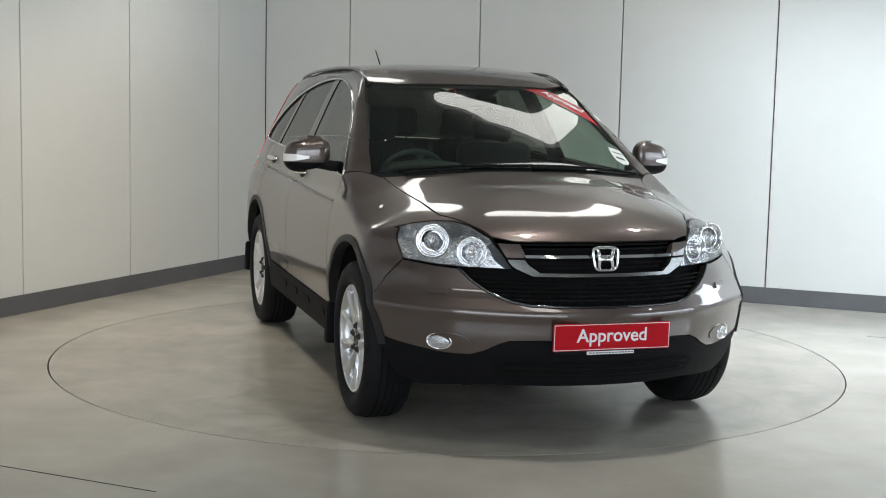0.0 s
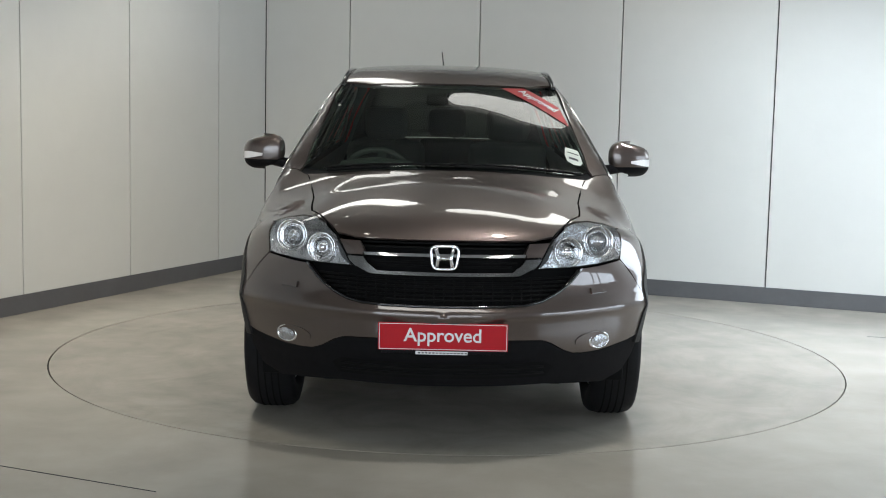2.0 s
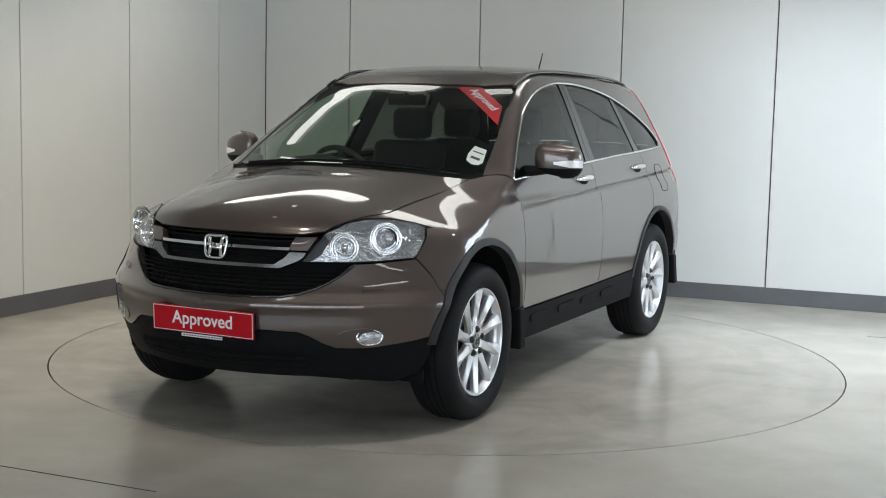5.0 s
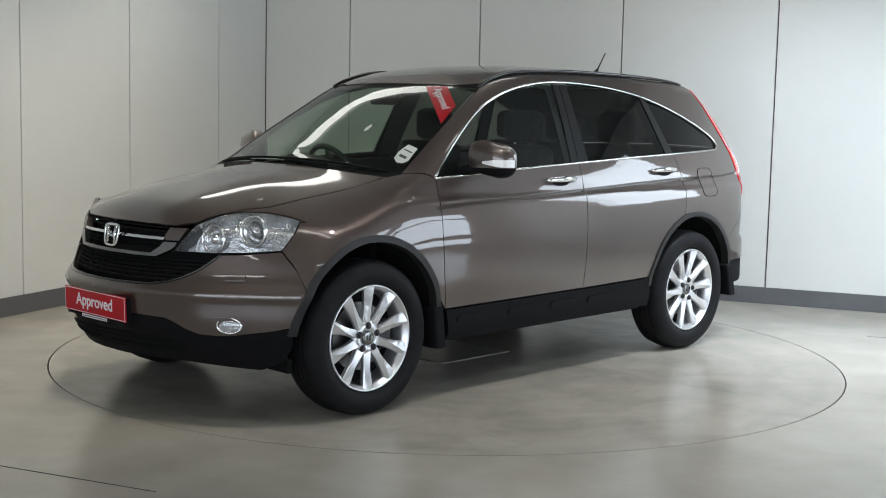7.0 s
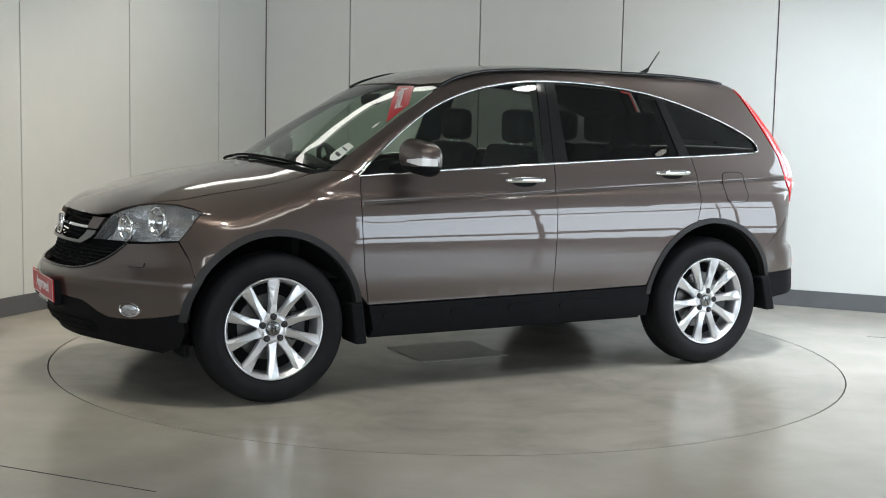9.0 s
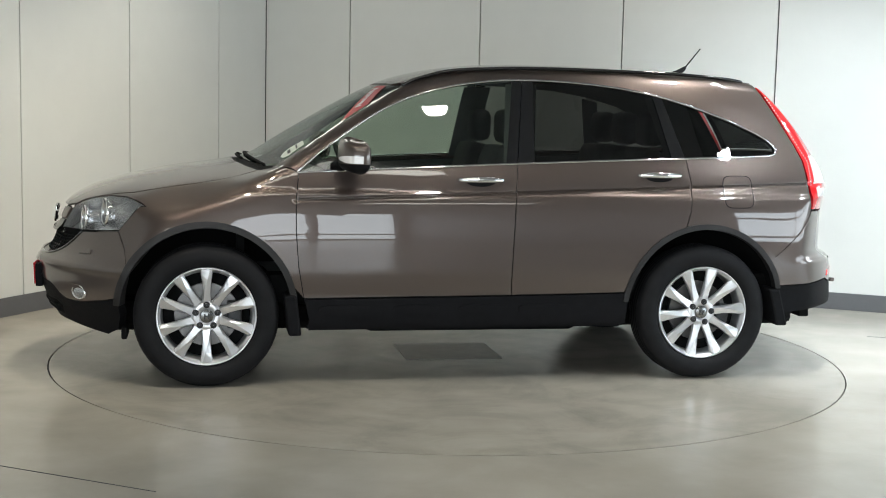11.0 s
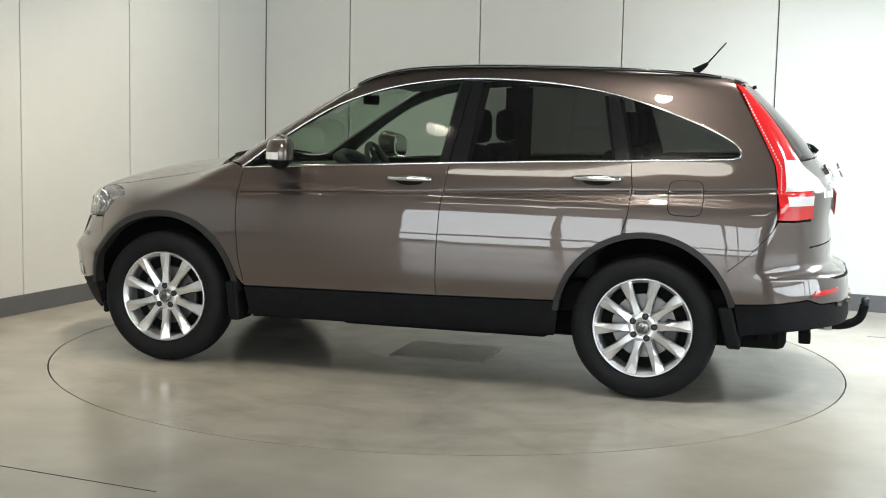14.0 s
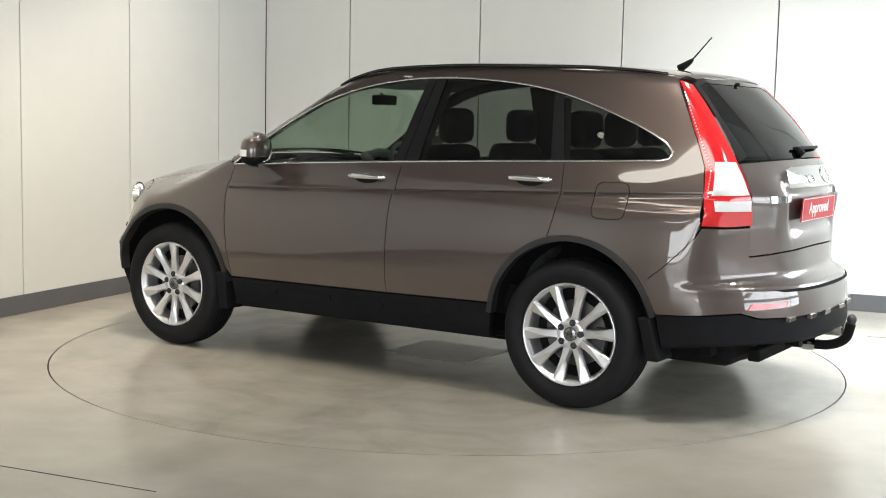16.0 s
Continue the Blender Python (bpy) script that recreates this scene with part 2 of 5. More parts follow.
def words(name, text, size, m, material, parent, depth=0.001, align="CENTER"):
    cu = bpy.data.curves.new(name, "FONT")
    cu.offset = size * 0.012
    cu.body, cu.size, cu.align_x, cu.align_y, cu.extrude = text, size, align, "CENTER", depth
    tmp = new(name, cu)
    me = bpy.data.meshes.new_from_object(tmp.evaluated_get(bpy.context.evaluated_depsgraph_get()))
    bpy.data.objects.remove(tmp)
    me.materials.clear()
    me.materials.append(material)
    ob = new(name, me)
    ob.parent, ob.matrix_basis = parent, m
    return ob


# ---- room ----


def in_room(ob):
    ob.matrix_world = ROOM
    return ob


bm = bmesh.new()
seg, R_TABLE = 128, 2.238
ring0 = [(R_TABLE * math.cos(k * math.tau / seg), R_TABLE * math.sin(k * math.tau / seg)) for k in range(seg)]
inner = [bm.verts.new((x * 1.0034, y * 1.0034, 0)) for x, y in ring0]
deep = [bm.verts.new((x * 1.0034, y * 1.0034, -0.05)) for x, y in ring0]
outer = [bm.verts.new((x * 8, y * 8, 0)) for x, y in ring0]
for k in range(seg):
    j = (k + 1) % seg
    bm.faces.new((inner[k], outer[k], outer[j], inner[j]))
    bm.faces.new((deep[k], inner[k], inner[j], deep[j]))
tagged(obj("floor", bm, FLOOR), "polished grey concrete floor round the turntable", "floor", kind="structure")
bm = bmesh.new()
vs = [bm.verts.new((x * 1.01, y * 1.01, -0.05)) for x, y in ring0]
bm.faces.new(vs)
tagged(obj("pit_floor", bm, JOINT), "dark pit under the turntable", "pit", kind="structure")


def wall_plate(name, p0, p1, q0, q1, z0, z1, label, material=None):
    b = box(bmesh.new(), p0, p1, -q1, -q0, z0, z1)
    return tagged(in_room(obj(name, b, material or WALL)), label, "wall", kind="structure")


GAP = 0.011
# backing walls with panels before them, so that the joints are real gaps
far = wall_plate("wall_north", -0.2, WIN_A, -0.2, -0.03, 0, ROOM_H, "far wall of pale grey panels with dark joints", JOINT)
left = wall_plate("wall_west", -0.2, -0.03, -0.03, ROOM_Q, 0, ROOM_H, "side wall of pale grey panels with dark joints", JOINT)
wall_plate("wall_north_sill", WIN_A, WIN_B, -0.2, -0.03, 0, WIN_LOW, "low wall under the added tall window")
wall_plate("wall_north_lintel", WIN_A, WIN_B, -0.2, -0.03, WIN_TOP, ROOM_H, "wall over the added tall window")
wall_plate("wall_north_jamb", WIN_B, ROOM_P + 0.2, -0.2, -0.03, 0, ROOM_H, "wall beside the added tall window")
wall_plate("wall_south", -0.2, 1.5, ROOM_Q, ROOM_Q + 0.2, 0, ROOM_H, "plain pale wall beside the glazed front")
wall_plate("wall_south_pier", 10.9, ROOM_P + 0.2, ROOM_Q, ROOM_Q + 0.2, 0, ROOM_H, "plain pale wall beside the glazed front")
wall_plate("wall_south_sill", 1.5, 10.9, ROOM_Q, ROOM_Q + 0.2, 0, 0.12, "low wall under the glazed front")
wall_plate("wall_south_lintel", 1.5, 10.9, ROOM_Q, ROOM_Q + 0.2, 2.88, ROOM_H, "wall over the glazed front")
# unseen window bars, added to break up the daylight mirrored in the paint
MULLIONS = (1.5, 3.35, 4.1, 6.4, 7.05, 9.3, 10.84)
for p in MULLIONS:
    wall_plate("mullion", p, p + 0.06, ROOM_Q - 0.06, ROOM_Q + 0.03, 0.12, 2.88, "added slim grey window mullion", SKIRT)
for a, b in zip(MULLIONS, MULLIONS[1:]):
    for z, h in ((0.78, 0.16),):
        wall_plate("transom", a + 0.06, b, ROOM_Q - 0.05, ROOM_Q + 0.03, z, z + h, "added slim grey window transom", SKIRT)
# unseen wall, added in mid-grey for what the car's flank mirrors
for nm, q0, q1, z0, z1 in (("wall_east", -0.03, 0.4, 0, ROOM_H), ("wall_east_pier", 6.4, ROOM_Q, 0, ROOM_H), ("wall_east_sill", 0.4, 6.4, 0, 0.3), ("wall_east_lintel", 0.4, 6.4, 2.4, ROOM_H)):
    wall_plate(nm, ROOM_P, ROOM_P + 0.2, q0, q1, z0, z1, "unseen plain mid-grey wall round the side window", GREYWALL)
# the same added bars before the side window
SIDE_BARS = (0.4, 1.7, 2.2, 4.3, 6.34)
for q in SIDE_BARS:
    wall_plate("mullion", ROOM_P - 0.06, ROOM_P + 0.03, q, q + 0.06, 0.3, 2.4, "added slim grey window mullion", SKIRT)
for a, b in zip(SIDE_BARS, SIDE_BARS[1:]):
    for z, h in ((0.72, 0.18), (1.8, 0.07)):
        wall_plate("transom", ROOM_P - 0.05, ROOM_P + 0.03, a + 0.06, b, z, z + h, "added slim grey window transom", SKIRT)
far_joints = [0.0, 0.828, 2.02, 3.215, 4.402, 5.60, WIN_A]
left_joints = [0.0, 0.75, 1.95, 3.115, 4.3, 5.4, 6.6, 7.8, 9.0, 10.2, 11.4, ROOM_Q]
for a, b in zip(far_joints, far_joints[1:]):
    pm = box(bmesh.new(), a + GAP / 2, b - GAP / 2, 0.0, 0.03, 0.125, ROOM_H, bevel=0.0015)
    in_room(part("panel", pm, WALL, far))
for a, b in zip(left_joints, left_joints[1:]):
    pm = box(bmesh.new(), -0.03, 0.0, -b + GAP / 2, -a - GAP / 2, 0.125, ROOM_H, bevel=0.0015)
    in_room(part("panel", pm, WALL, left))
sk = box(bmesh.new(), 0.0, WIN_A, -0.012, 0.03, 0.0, 0.125, bevel=0.002)
tagged(in_room(obj("baseboard_north", sk, SKIRT)), "dark grey skirting along the far wall", "skirting", kind="structure")
sk = box(bmesh.new(), -0.03, 0.012, -ROOM_Q, -0.0125, 0.0, 0.125, bevel=0.002)
tagged(in_room(obj("baseboard_west", sk, SKIRT)), "dark grey skirting along the side wall", "skirting", kind="structure")
bm = box(bmesh.new(), -0.2, ROOM_P + 0.2, -ROOM_Q - 0.2, 0.2, ROOM_H, ROOM_H + 0.15)
tagged(in_room(obj("ceiling", bm, CEIL)), "plain grey ceiling", "ceiling", kind="structure")
# glowing sheet behind the added tall window
bm = bmesh.new()
bm.faces.new([bm.verts.new(p) for p in ((WIN_A - 3, 1.6, -0.5), (WIN_A - 3, 1.6, 5), (WIN_B + 4, 1.6, 5), (WIN_B + 4, 1.6, -0.5))])
tagged(in_room(obj("backdrop_window", bm, OUTSIDE)), "glowing sky sheet outside the added tall window", "sky", kind="structure")
bm = bmesh.new()
bm.faces.new([bm.verts.new(p) for p in ((ROOM_P + 1.6, -9, -0.5), (ROOM_P + 1.6, 1.5, -0.5), (ROOM_P + 1.6, 1.5, 4.5), (ROOM_P + 1.6, -9, 4.5))])
tagged(in_room(obj("backdrop_side", bm, STREET)), "daylight outside the side window", "daylight", kind="structure")
bm = bmesh.new()
bm.faces.new([bm.verts.new(p) for p in ((-2, -ROOM_Q - 2.5, -0.5), (15, -ROOM_Q - 2.5, -0.5), (15, -ROOM_Q - 2.5, 4), (-2, -ROOM_Q - 2.5, 4))])
tagged(in_room(obj("backdrop", bm, STREET)), "bright daylight outside the glazed front", "daylight", kind="structure")
# saw cuts in the slab
for p, q in (((-2.9, -2.05), (-1.05, -2.83)), ((2.75, 0.85), (3.3, 0.72))):
    a, b = Vector((*p, 0.0004)), Vector((*q, 0.0004))
    bm = tube(bmesh.new(), [a, b], 0.0022, 6, 1.0)
    tagged(obj("floor_joint", bm, JOINT), "thin dark saw cut in the concrete floor", "joint", kind="structure")

# turntable
table = tagged(new("turntable"), "round concrete turntable flush with the floor", "turntable")
bm = bmesh.new()
a = [bm.verts.new((x, y, 0)) for x, y in ring0]
b = [bm.verts.new((x, y, -0.04)) for x, y in ring0]
bm.faces.new(a)
for k in range(seg):
    bm.faces.new((a[k], b[k], b[(k + 1) % seg], a[(k + 1) % seg]))
part("disc", bm, TABLE, table, "scuffed and oil-stained concrete disc")
bm = box(bmesh.new(), -0.28, 0.28, -0.24, 0.24, -0.01, 0.005, bevel=0.003)
part("cover_plate", bm, PLATE, table, "dark steel cover plate at the middle")


# the last three bands are added to light the camera side of the room
BANDS = [[(0.15, 0.60), (0.75, 0.55), (1.22, 0.75), (1.48, 1.35), (1.60, 2.0)], [(-0.50, 1.25), (-0.95, 1.85), (-1.35, 2.15), (-1.75, 2.05), (-2.1, 1.8)],
         [(-1.3, -2.9), (-0.6, -3.05), (0.2, -3.0), (0.9, -3.2)], [(-3.2, -6.0), (-2.4, -6.3), (-1.6, -6.2)], [(1.4, -6.0), (2.2, -6.3), (3.0, -6.2)]]
WARM, NEUTRAL, COOL = (1.0, 0.91, 0.78), (1.0, 0.97, 0.93), (0.84, 0.92, 1.0)
# the warm and cool spots are unseen, added to brighten walls and floor
SPOTS = [(0.6, -2.0, 120, NEUTRAL, (0.6, -1.9, 0)), (-1.2, -2.1, 130, WARM, (-2.4, -0.6, 0)), (-1.6, -0.3, 150, WARM, (-2.5, 0.4, 0)), (-1.3, 0.9, 120, WARM, (-1.9, 2.1, 0)),
         (1.9, -0.7, 135, NEUTRAL, (1.9, -0.6, 0)), (2.3, -0.2, 400, COOL, (2.4, 1.7, 0)), (4.0, -0.9, 360, COOL, (3.6, 1.1, 0)), (3.2, -2.0, 300, COOL, (3.0, -0.8, 0))]


# ceiling lamps, partly added: bent bands of light and small round spots
def light_band(pts, width):
    half = flow([(*p, 0) for p in pts], 8)
    l, r = [], []
    for i, p in enumerate(half):
        t = (half[min(i + 1, len(half) - 1)] - half[max(i - 1, 0)]).normalized()
        s = Vector((-t.y, t.x, 0)) * width / 2
        l.append(p + s)
        r.append(p - s)

    def cap(c, t):
        a0 = math.atan2(t.y, t.x)
        return [c + Vector((math.cos(a0 + math.pi / 2 - k * math.pi / 8), math.sin(a0 + math.pi / 2 - k * math.pi / 8), 0)) * width / 2 for k in range(1, 8)]
    line = l + cap(half[-1], half[-1] - half[-2]) + r[::-1] + cap(half[0], half[0] - half[1])
    lamp = tagged(new("ceiling_light"), "long bent ceiling light with rounded ends, in a partly added set", "ceiling light", "bent ceiling lights")
    body = slab(bmesh.new(), [(p.x, p.y, ROOM_H - 0.002) for p in line], 0.06)
    part("housing", body, SILVER, lamp)
    face = bmesh.new()
    face.faces.new([face.verts.new((p.x, p.y, ROOM_H - 0.066)) for p in line][::-1])
    part("diffuser", face, LAMP, lamp, "glowing white diffuser")
    return lamp


for pts in BANDS:
    light_band(pts, 0.36)
for x, y, watts, colour, aim in SPOTS:
    lamp = tagged(new("downlight"), "small round ceiling downlight, in a partly added set", "downlight", "ceiling downlights")
    turned_rim = turned(bmesh.new(), [(0.05, ROOM_H), (0.075, ROOM_H - 0.008), (0.05, ROOM_H - 0.012)], 20, "z", (x, y, 0))
    part("rim", turned_rim, SILVER, lamp, smooth=True)
    face = bmesh.new()
    face.faces.new([face.verts.new((x + 0.05 * math.cos(-k * math.tau / 16), y + 0.05 * math.sin(-k * math.tau / 16), ROOM_H - 0.006)) for k in range(16)])
    part("bulb", face, SPOT, lamp, "glowing bulb")
    data = bpy.data.lights.new("downlight_beam", "SPOT")
    data.energy, data.color, data.spot_size, data.spot_blend, data.shadow_soft_size = watts, colour, radians(94), 1.0, 0.09
    beam = new("downlight_beam", data)
    beam.matrix_world = look((x, y, ROOM_H - 0.03), aim)

# body form of the car: x forward, y left, z up, origin on the floor midway between the axles
def spline(keys):
    k = sorted(keys)
    xs, ys = np.array([a for a, _ in k], float), np.array([b for _, b in k], float)
    h, d = np.diff(xs), np.diff(ys) / np.diff(xs)
    m = np.empty(len(xs))
    m[1:-1] = np.where(d[:-1] * d[1:] > 0, 2 * d[:-1] * d[1:] / np.where(d[:-1] + d[1:] == 0, 1, d[:-1] + d[1:]), 0)
    m[0], m[-1] = d[0], d[-1]

    def f(x):
        x = np.clip(x, xs[0], xs[-1])
        i = np.clip(np.searchsorted(xs, x) - 1, 0, len(h) - 1)
        t = (x - xs[i]) / h[i]
        return ys[i] * (1 + 2 * t) * (1 - t) ** 2 + ys[i + 1] * t * t * (3 - 2 * t) + h[i] * (m[i] * t * (1 - t) ** 2 - m[i + 1] * t * t * (1 - t))
    return f


TOP = spline([(2.25, .60), (2.16, .74), (2.09, .86), (2.01, .925), (1.913, .972), (1.719, 1.030), (1.494, 1.077), (1.238, 1.113), (1.10, 1.145), (.951, 1.234), (.73, 1.369),
              (.542, 1.476), (.385, 1.552), (.229, 1.606), (.041, 1.646), (-.177, 1.670), (-.395, 1.678), (-.706, 1.678), (-1.017, 1.668), (-1.326, 1.652),
              (-1.543, 1.638), (-1.667, 1.624), (-1.75, 1.60), (-1.95, 1.50), (-2.4, 1.3)])
CROWN = spline([(2.2, .10), (1.9, .13), (1.5, .13), (1.2, .09), (.9, .03), (.4, .05), (0, .05), (-1.2, .05), (-1.7, .05), (-2.3, .05)])
SWEEP = spline([(2.3, 0), (1.5, 0), (1.15, .12), (.9, .26), (.5, .24), (.2, .1), (-.1, 0), (-2.4, 0)])
PLAN = spline([(2.3, .86), (2.0, .885), (1.7, .905), (1.3, .908), (.8, .905), (0, .905), (-.8, .905), (-1.3, .908), (-1.7, .895), (-2.0, .865), (-2.3, .83)])
SIDE = spline([(.12, -.11), (.25, -.05), (.36, -.022), (.46, -.018), (.50, -.012), (.60, 0), (.74, .002), (.86, -.006), (.93, -.016), (.975, -.028), (1.0, -.046), (1.06, -.066), (1.13, -.096), (1.2, -.128),
               (1.35, -.198), (1.5, -.272), (1.6, -.33), (1.7, -.40)])
NOSE = spline([(.10, 1.96), (.20, 2.05), (.28, 2.12), (.355, 2.160), (.42, 2.192), (.50, 2.208), (.555, 2.214), (.578, 2.226), (.600, 2.208), (.66, 2.158), (.713, 2.135), (.809, 2.105), (.907, 2.07), (1.0, 2.02), (1.2, 1.9), (1.8, 1.8)])
TAIL = spline([(.10, -2.13), (.25, -2.20), (.33, -2.245), (.383, -2.315), (.509, -2.308), (.59, -2.300), (.635, -2.285), (.665, -2.225), (.70, -2.205), (.885, -2.204), (1.026, -2.218), (1.104, -2.190), (1.211, -2.108), (1.378, -1.960),
               (1.583, -1.748), (1.7, -1.62)])
TAILPLAN = spline([(.1, .36), (.6, .36), (.7, .30), (1.0, .28), (1.2, .24), (1.6, .14), (1.8, .14)])
NOSE_K = spline([(.1, .50), (.62, .50), (.72, .515), (.80, .565), (.90, .62), (1.0, .65), (1.8, .66)])
NOSE_N = spline([(.1, 2.15), (.62, 2.15), (.72, 2.3), (.80, 2.5), (.90, 2.75), (1.8, 2.8)])
SIDEIN = spline([(2.3, .12), (1.9, .10), (1.6, .06), (1.2, .02), (.9, 0), (-1.3, 0), (-2.3, .02)])


def crease(x):
    """Height of the sharp line along the flank."""
    return .950 + (.875 - x) * .0372


def form(p):
    """Below zero inside the body."""
    x, y, z = p[..., 0], np.abs(p[..., 1]), p[..., 2]
    top = z - TOP(x + SWEEP(x) * y * y) + CROWN(x) * (y / .72) ** 2.4
    side = y - PLAN(x) - SIDE(z) + SIDEIN(x) * np.clip((z - .72) / .3, 0, 1) ** 1.5
    h = z - crease(x)
    side = side + np.clip((1.10 - x) / .3, 0, 1) * (.011 * np.exp(-(h / .006) ** 2) + .005 * np.exp(np.minimum(h, 0) / .02) * (h < 0) + .005 * (h >= 0) * np.exp(-h / .05))
    nose = (x - NOSE(z) + NOSE_K(z) * (y / .9) ** NOSE_N(z)) * .8
    tail = TAIL(z) + TAILPLAN(z) * (y / .85) ** 3 - x
    scoop = 1 / (1 + np.exp(np.clip((y - .36 - .25 * (z - .98)) / .012, -40, 40))) / (1 + np.exp(np.clip((z - 1.085) / .008, -40, 40))) / (1 + np.exp(np.clip((.865 - z) / .020, -40, 40)))
    tail = tail + .032 * scoop
    k = .016
    f = np.stack([top, side, nose, tail])
    m = f.max(0)
    return m + k * np.log(np.exp((f - m) / k).sum(0))


def slope(p):
    e = 1e-4
    g = np.stack([form(p + np.eye(3)[i] * e) - form(p - np.eye(3)[i] * e) for i in range(3)], -1)
    return g / np.linalg.norm(g, axis=-1, keepdims=True)


def meet(p, way, far=2.0, reach=3.2):
    """Where lines along way first enter the body; each starts far before its point."""
    p, way = np.atleast_2d(np.asarray(p, float)), np.asarray(way, float)
    way = way / np.linalg.norm(way)
    s = np.linspace(-far, reach - far, 97)
    f = form(p[:, None, :] + s[None, :, None] * way)
    inside = f < 0
    i = np.clip(np.where(inside.any(1), inside.argmax(1), np.abs(f).argmin(1)), 1, len(s) - 1)
    a, b = s[i - 1], s[i]
    for _ in range(20):
        c = (a + b) / 2
        w = form(p + c[:, None] * way) < 0
        a, b = np.where(w, a, c), np.where(w, c, b)
    return p + ((a + b) / 2)[:, None] * way


def S(x, z):
    return tuple(meet([(x, 0.8, z)], (0, -1, 0), 1.0, 1.8)[0])


def T(x, y):
    return tuple(meet([(x, y, 1.0)], (0, 0, -1), 1.0, 2.0)[0])


def N(y, z):
    return tuple(meet([(2.0, y, z)], (-1, 0, 0), 1.0, 2.0)[0])


def B(y, z):
    return tuple(meet([(-2.0, y, z)], (1, 0, 0), 1.0, 2.0)[0])


# ---- the car ----
car = tagged(new("car"), "taupe metallic family off-roader with chrome trim on the turntable", "car")


def panel(name, pts, way, material, parent, off=0.0, thick=0.012, step=0.045, inset=0.0022, label="", mirror=False, rim=True, rows=()):
    """A skin over the body form: its outline is seen along way, its skin lies off metres over the form. mirror: also its twin on the other side."""
    way = Vector(way).normalized()
    u = way.orthogonal().normalized() if abs(way.z) > 0.9 else Vector((0, 0, 1)).cross(way).normalized()
    w = way.cross(u)
    flat = [(Vector(p).dot(u), Vector(p).dot(w)) for p in pts]
    line = []
    for i, a in enumerate(flat):
        b = flat[(i + 1) % len(flat)]
        n = max(1, int(math.dist(a, b) / (step * 0.6)))
        line += [(a[0] + (b[0] - a[0]) * k / n, a[1] + (b[1] - a[1]) * k / n) for k in range(n)]
    turn = sum(a[0] * b[1] - b[0] * a[1] for a, b in zip(line, line[1:] + line[:1]))
    if turn < 0:
        line.reverse()
    n = len(line)
    if inset:
        moved = []
        for i in range(n):
            a, b = np.array(line[i - 1]), np.array(line[(i + 1) % n])
            t = (b - a) / max(np.linalg.norm(b - a), 1e-9)
            moved.append((line[i][0] - t[1] * inset, line[i][1] + t[0] * inset))
        line = moved
    A = np.array(line)
    lo, hi = A.min(0), A.max(0)
    gx, gy = np.meshgrid(np.arange(lo[0] + step / 2, hi[0], step), np.arange(lo[1] + step / 2, hi[1], step))
    gx = gx + (np.arange(gx.shape[0]) % 2 * step / 2)[:, None]
    Q = np.stack([gx.ravel(), gy.ravel()], -1)
    B2 = np.roll(A, -1, 0)
    cross = (A[None, :, 1] > Q[:, None, 1]) != (B2[None, :, 1] > Q[:, None, 1])
    dy = B2[:, 1] - A[:, 1]
    xi = (B2[:, 0] - A[:, 0])[None] * (Q[:, None, 1] - A[None, :, 1]) / np.where(dy == 0, 1e-9, dy)[None] + A[None, :, 0]
    keep = ((cross & (Q[:, None, 0] < xi)).sum(1) % 2 == 1) & (np.linalg.norm(Q[:, None] - A[None], axis=2).min(1) > step * 0.35)
    extra = []
    if rows:
        # finer rows of points where the skin has a crease
        for h in rows:
            ex = np.arange(lo[0] + .02, hi[0] - .01, .03)
            xw = ex * u.x
            extra.append(np.stack([ex, (crease(xw) + h) * w.z], -1))
        E = np.concatenate(extra)
        cr = (A[None, :, 1] > E[:, None, 1]) != (B2[None, :, 1] > E[:, None, 1])
        xe = (B2[:, 0] - A[:, 0])[None] * (E[:, None, 1] - A[None, :, 1]) / np.where(dy == 0, 1e-9, dy)[None] + A[None, :, 0]
        E = E[((cr & (E[:, None, 0] < xe)).sum(1) % 2 == 1) & (np.linalg.norm(E[:, None] - A[None], axis=2).min(1) > .006)]
        near = np.abs(Q[:, 1] * w.z - crease(Q[:, 0] * u.x) + .017) < .06
        keep &= ~near
        extra = list(E)
    co = [Vector(p) for p in line] + [Vector(p) for p in Q[keep]] + [Vector(p) for p in extra]
    out, _, faces, *_ = delaunay_2d_cdt(co, [(i, (i + 1) % n) for i in range(n)], [], 1, 1e-6)
    base = np.array([np.array(u) * p.x + np.array(w) * p.y for p in out])
    mid = np.mean([np.array(p) for p in pts], 0) @ np.array(way)
    X = meet(base + np.array(way) * mid, way)
    if mirror == "join":
        X[np.abs(X[:, 1]) < .006, 1] = 0
    G = slope(X)
    if mirror == "join":
        G[X[:, 1] == 0, 1] = 0
    X = X + G * off
    tri = [tuple(f) for f in faces]
    sign = np.sign(np.mean([np.dot(np.cross(X[f[1]] - X[f[0]], X[f[2]] - X[f[0]]), G[f[0]]) for f in tri]))
    if sign < 0:
        tri = [f[::-1] for f in tri]
    verts, norms = list(map(tuple, X)), list(map(tuple, G))
    if rim:
        count = {}
        for f in tri:
            for a, b in zip(f, f[1:] + f[:1]):
                count[(a, b)] = 1
        edge = [(a, b) for (a, b) in count if (b, a) not in count]
        for a, b in edge:
            if mirror == "join" and X[a][1] == 0 and X[b][1] == 0:
                continue
            i = len(verts)
            dirv = np.cross(X[b] - X[a], G[a])
            dirv = dirv / max(np.linalg.norm(dirv), 1e-9)
            verts += [tuple(X[a]), tuple(X[b]), tuple(X[b] - G[b] * thick), tuple(X[a] - G[a] * thick)]
            norms += [tuple(dirv * (1 if thick >= 0 else -1))] * 4
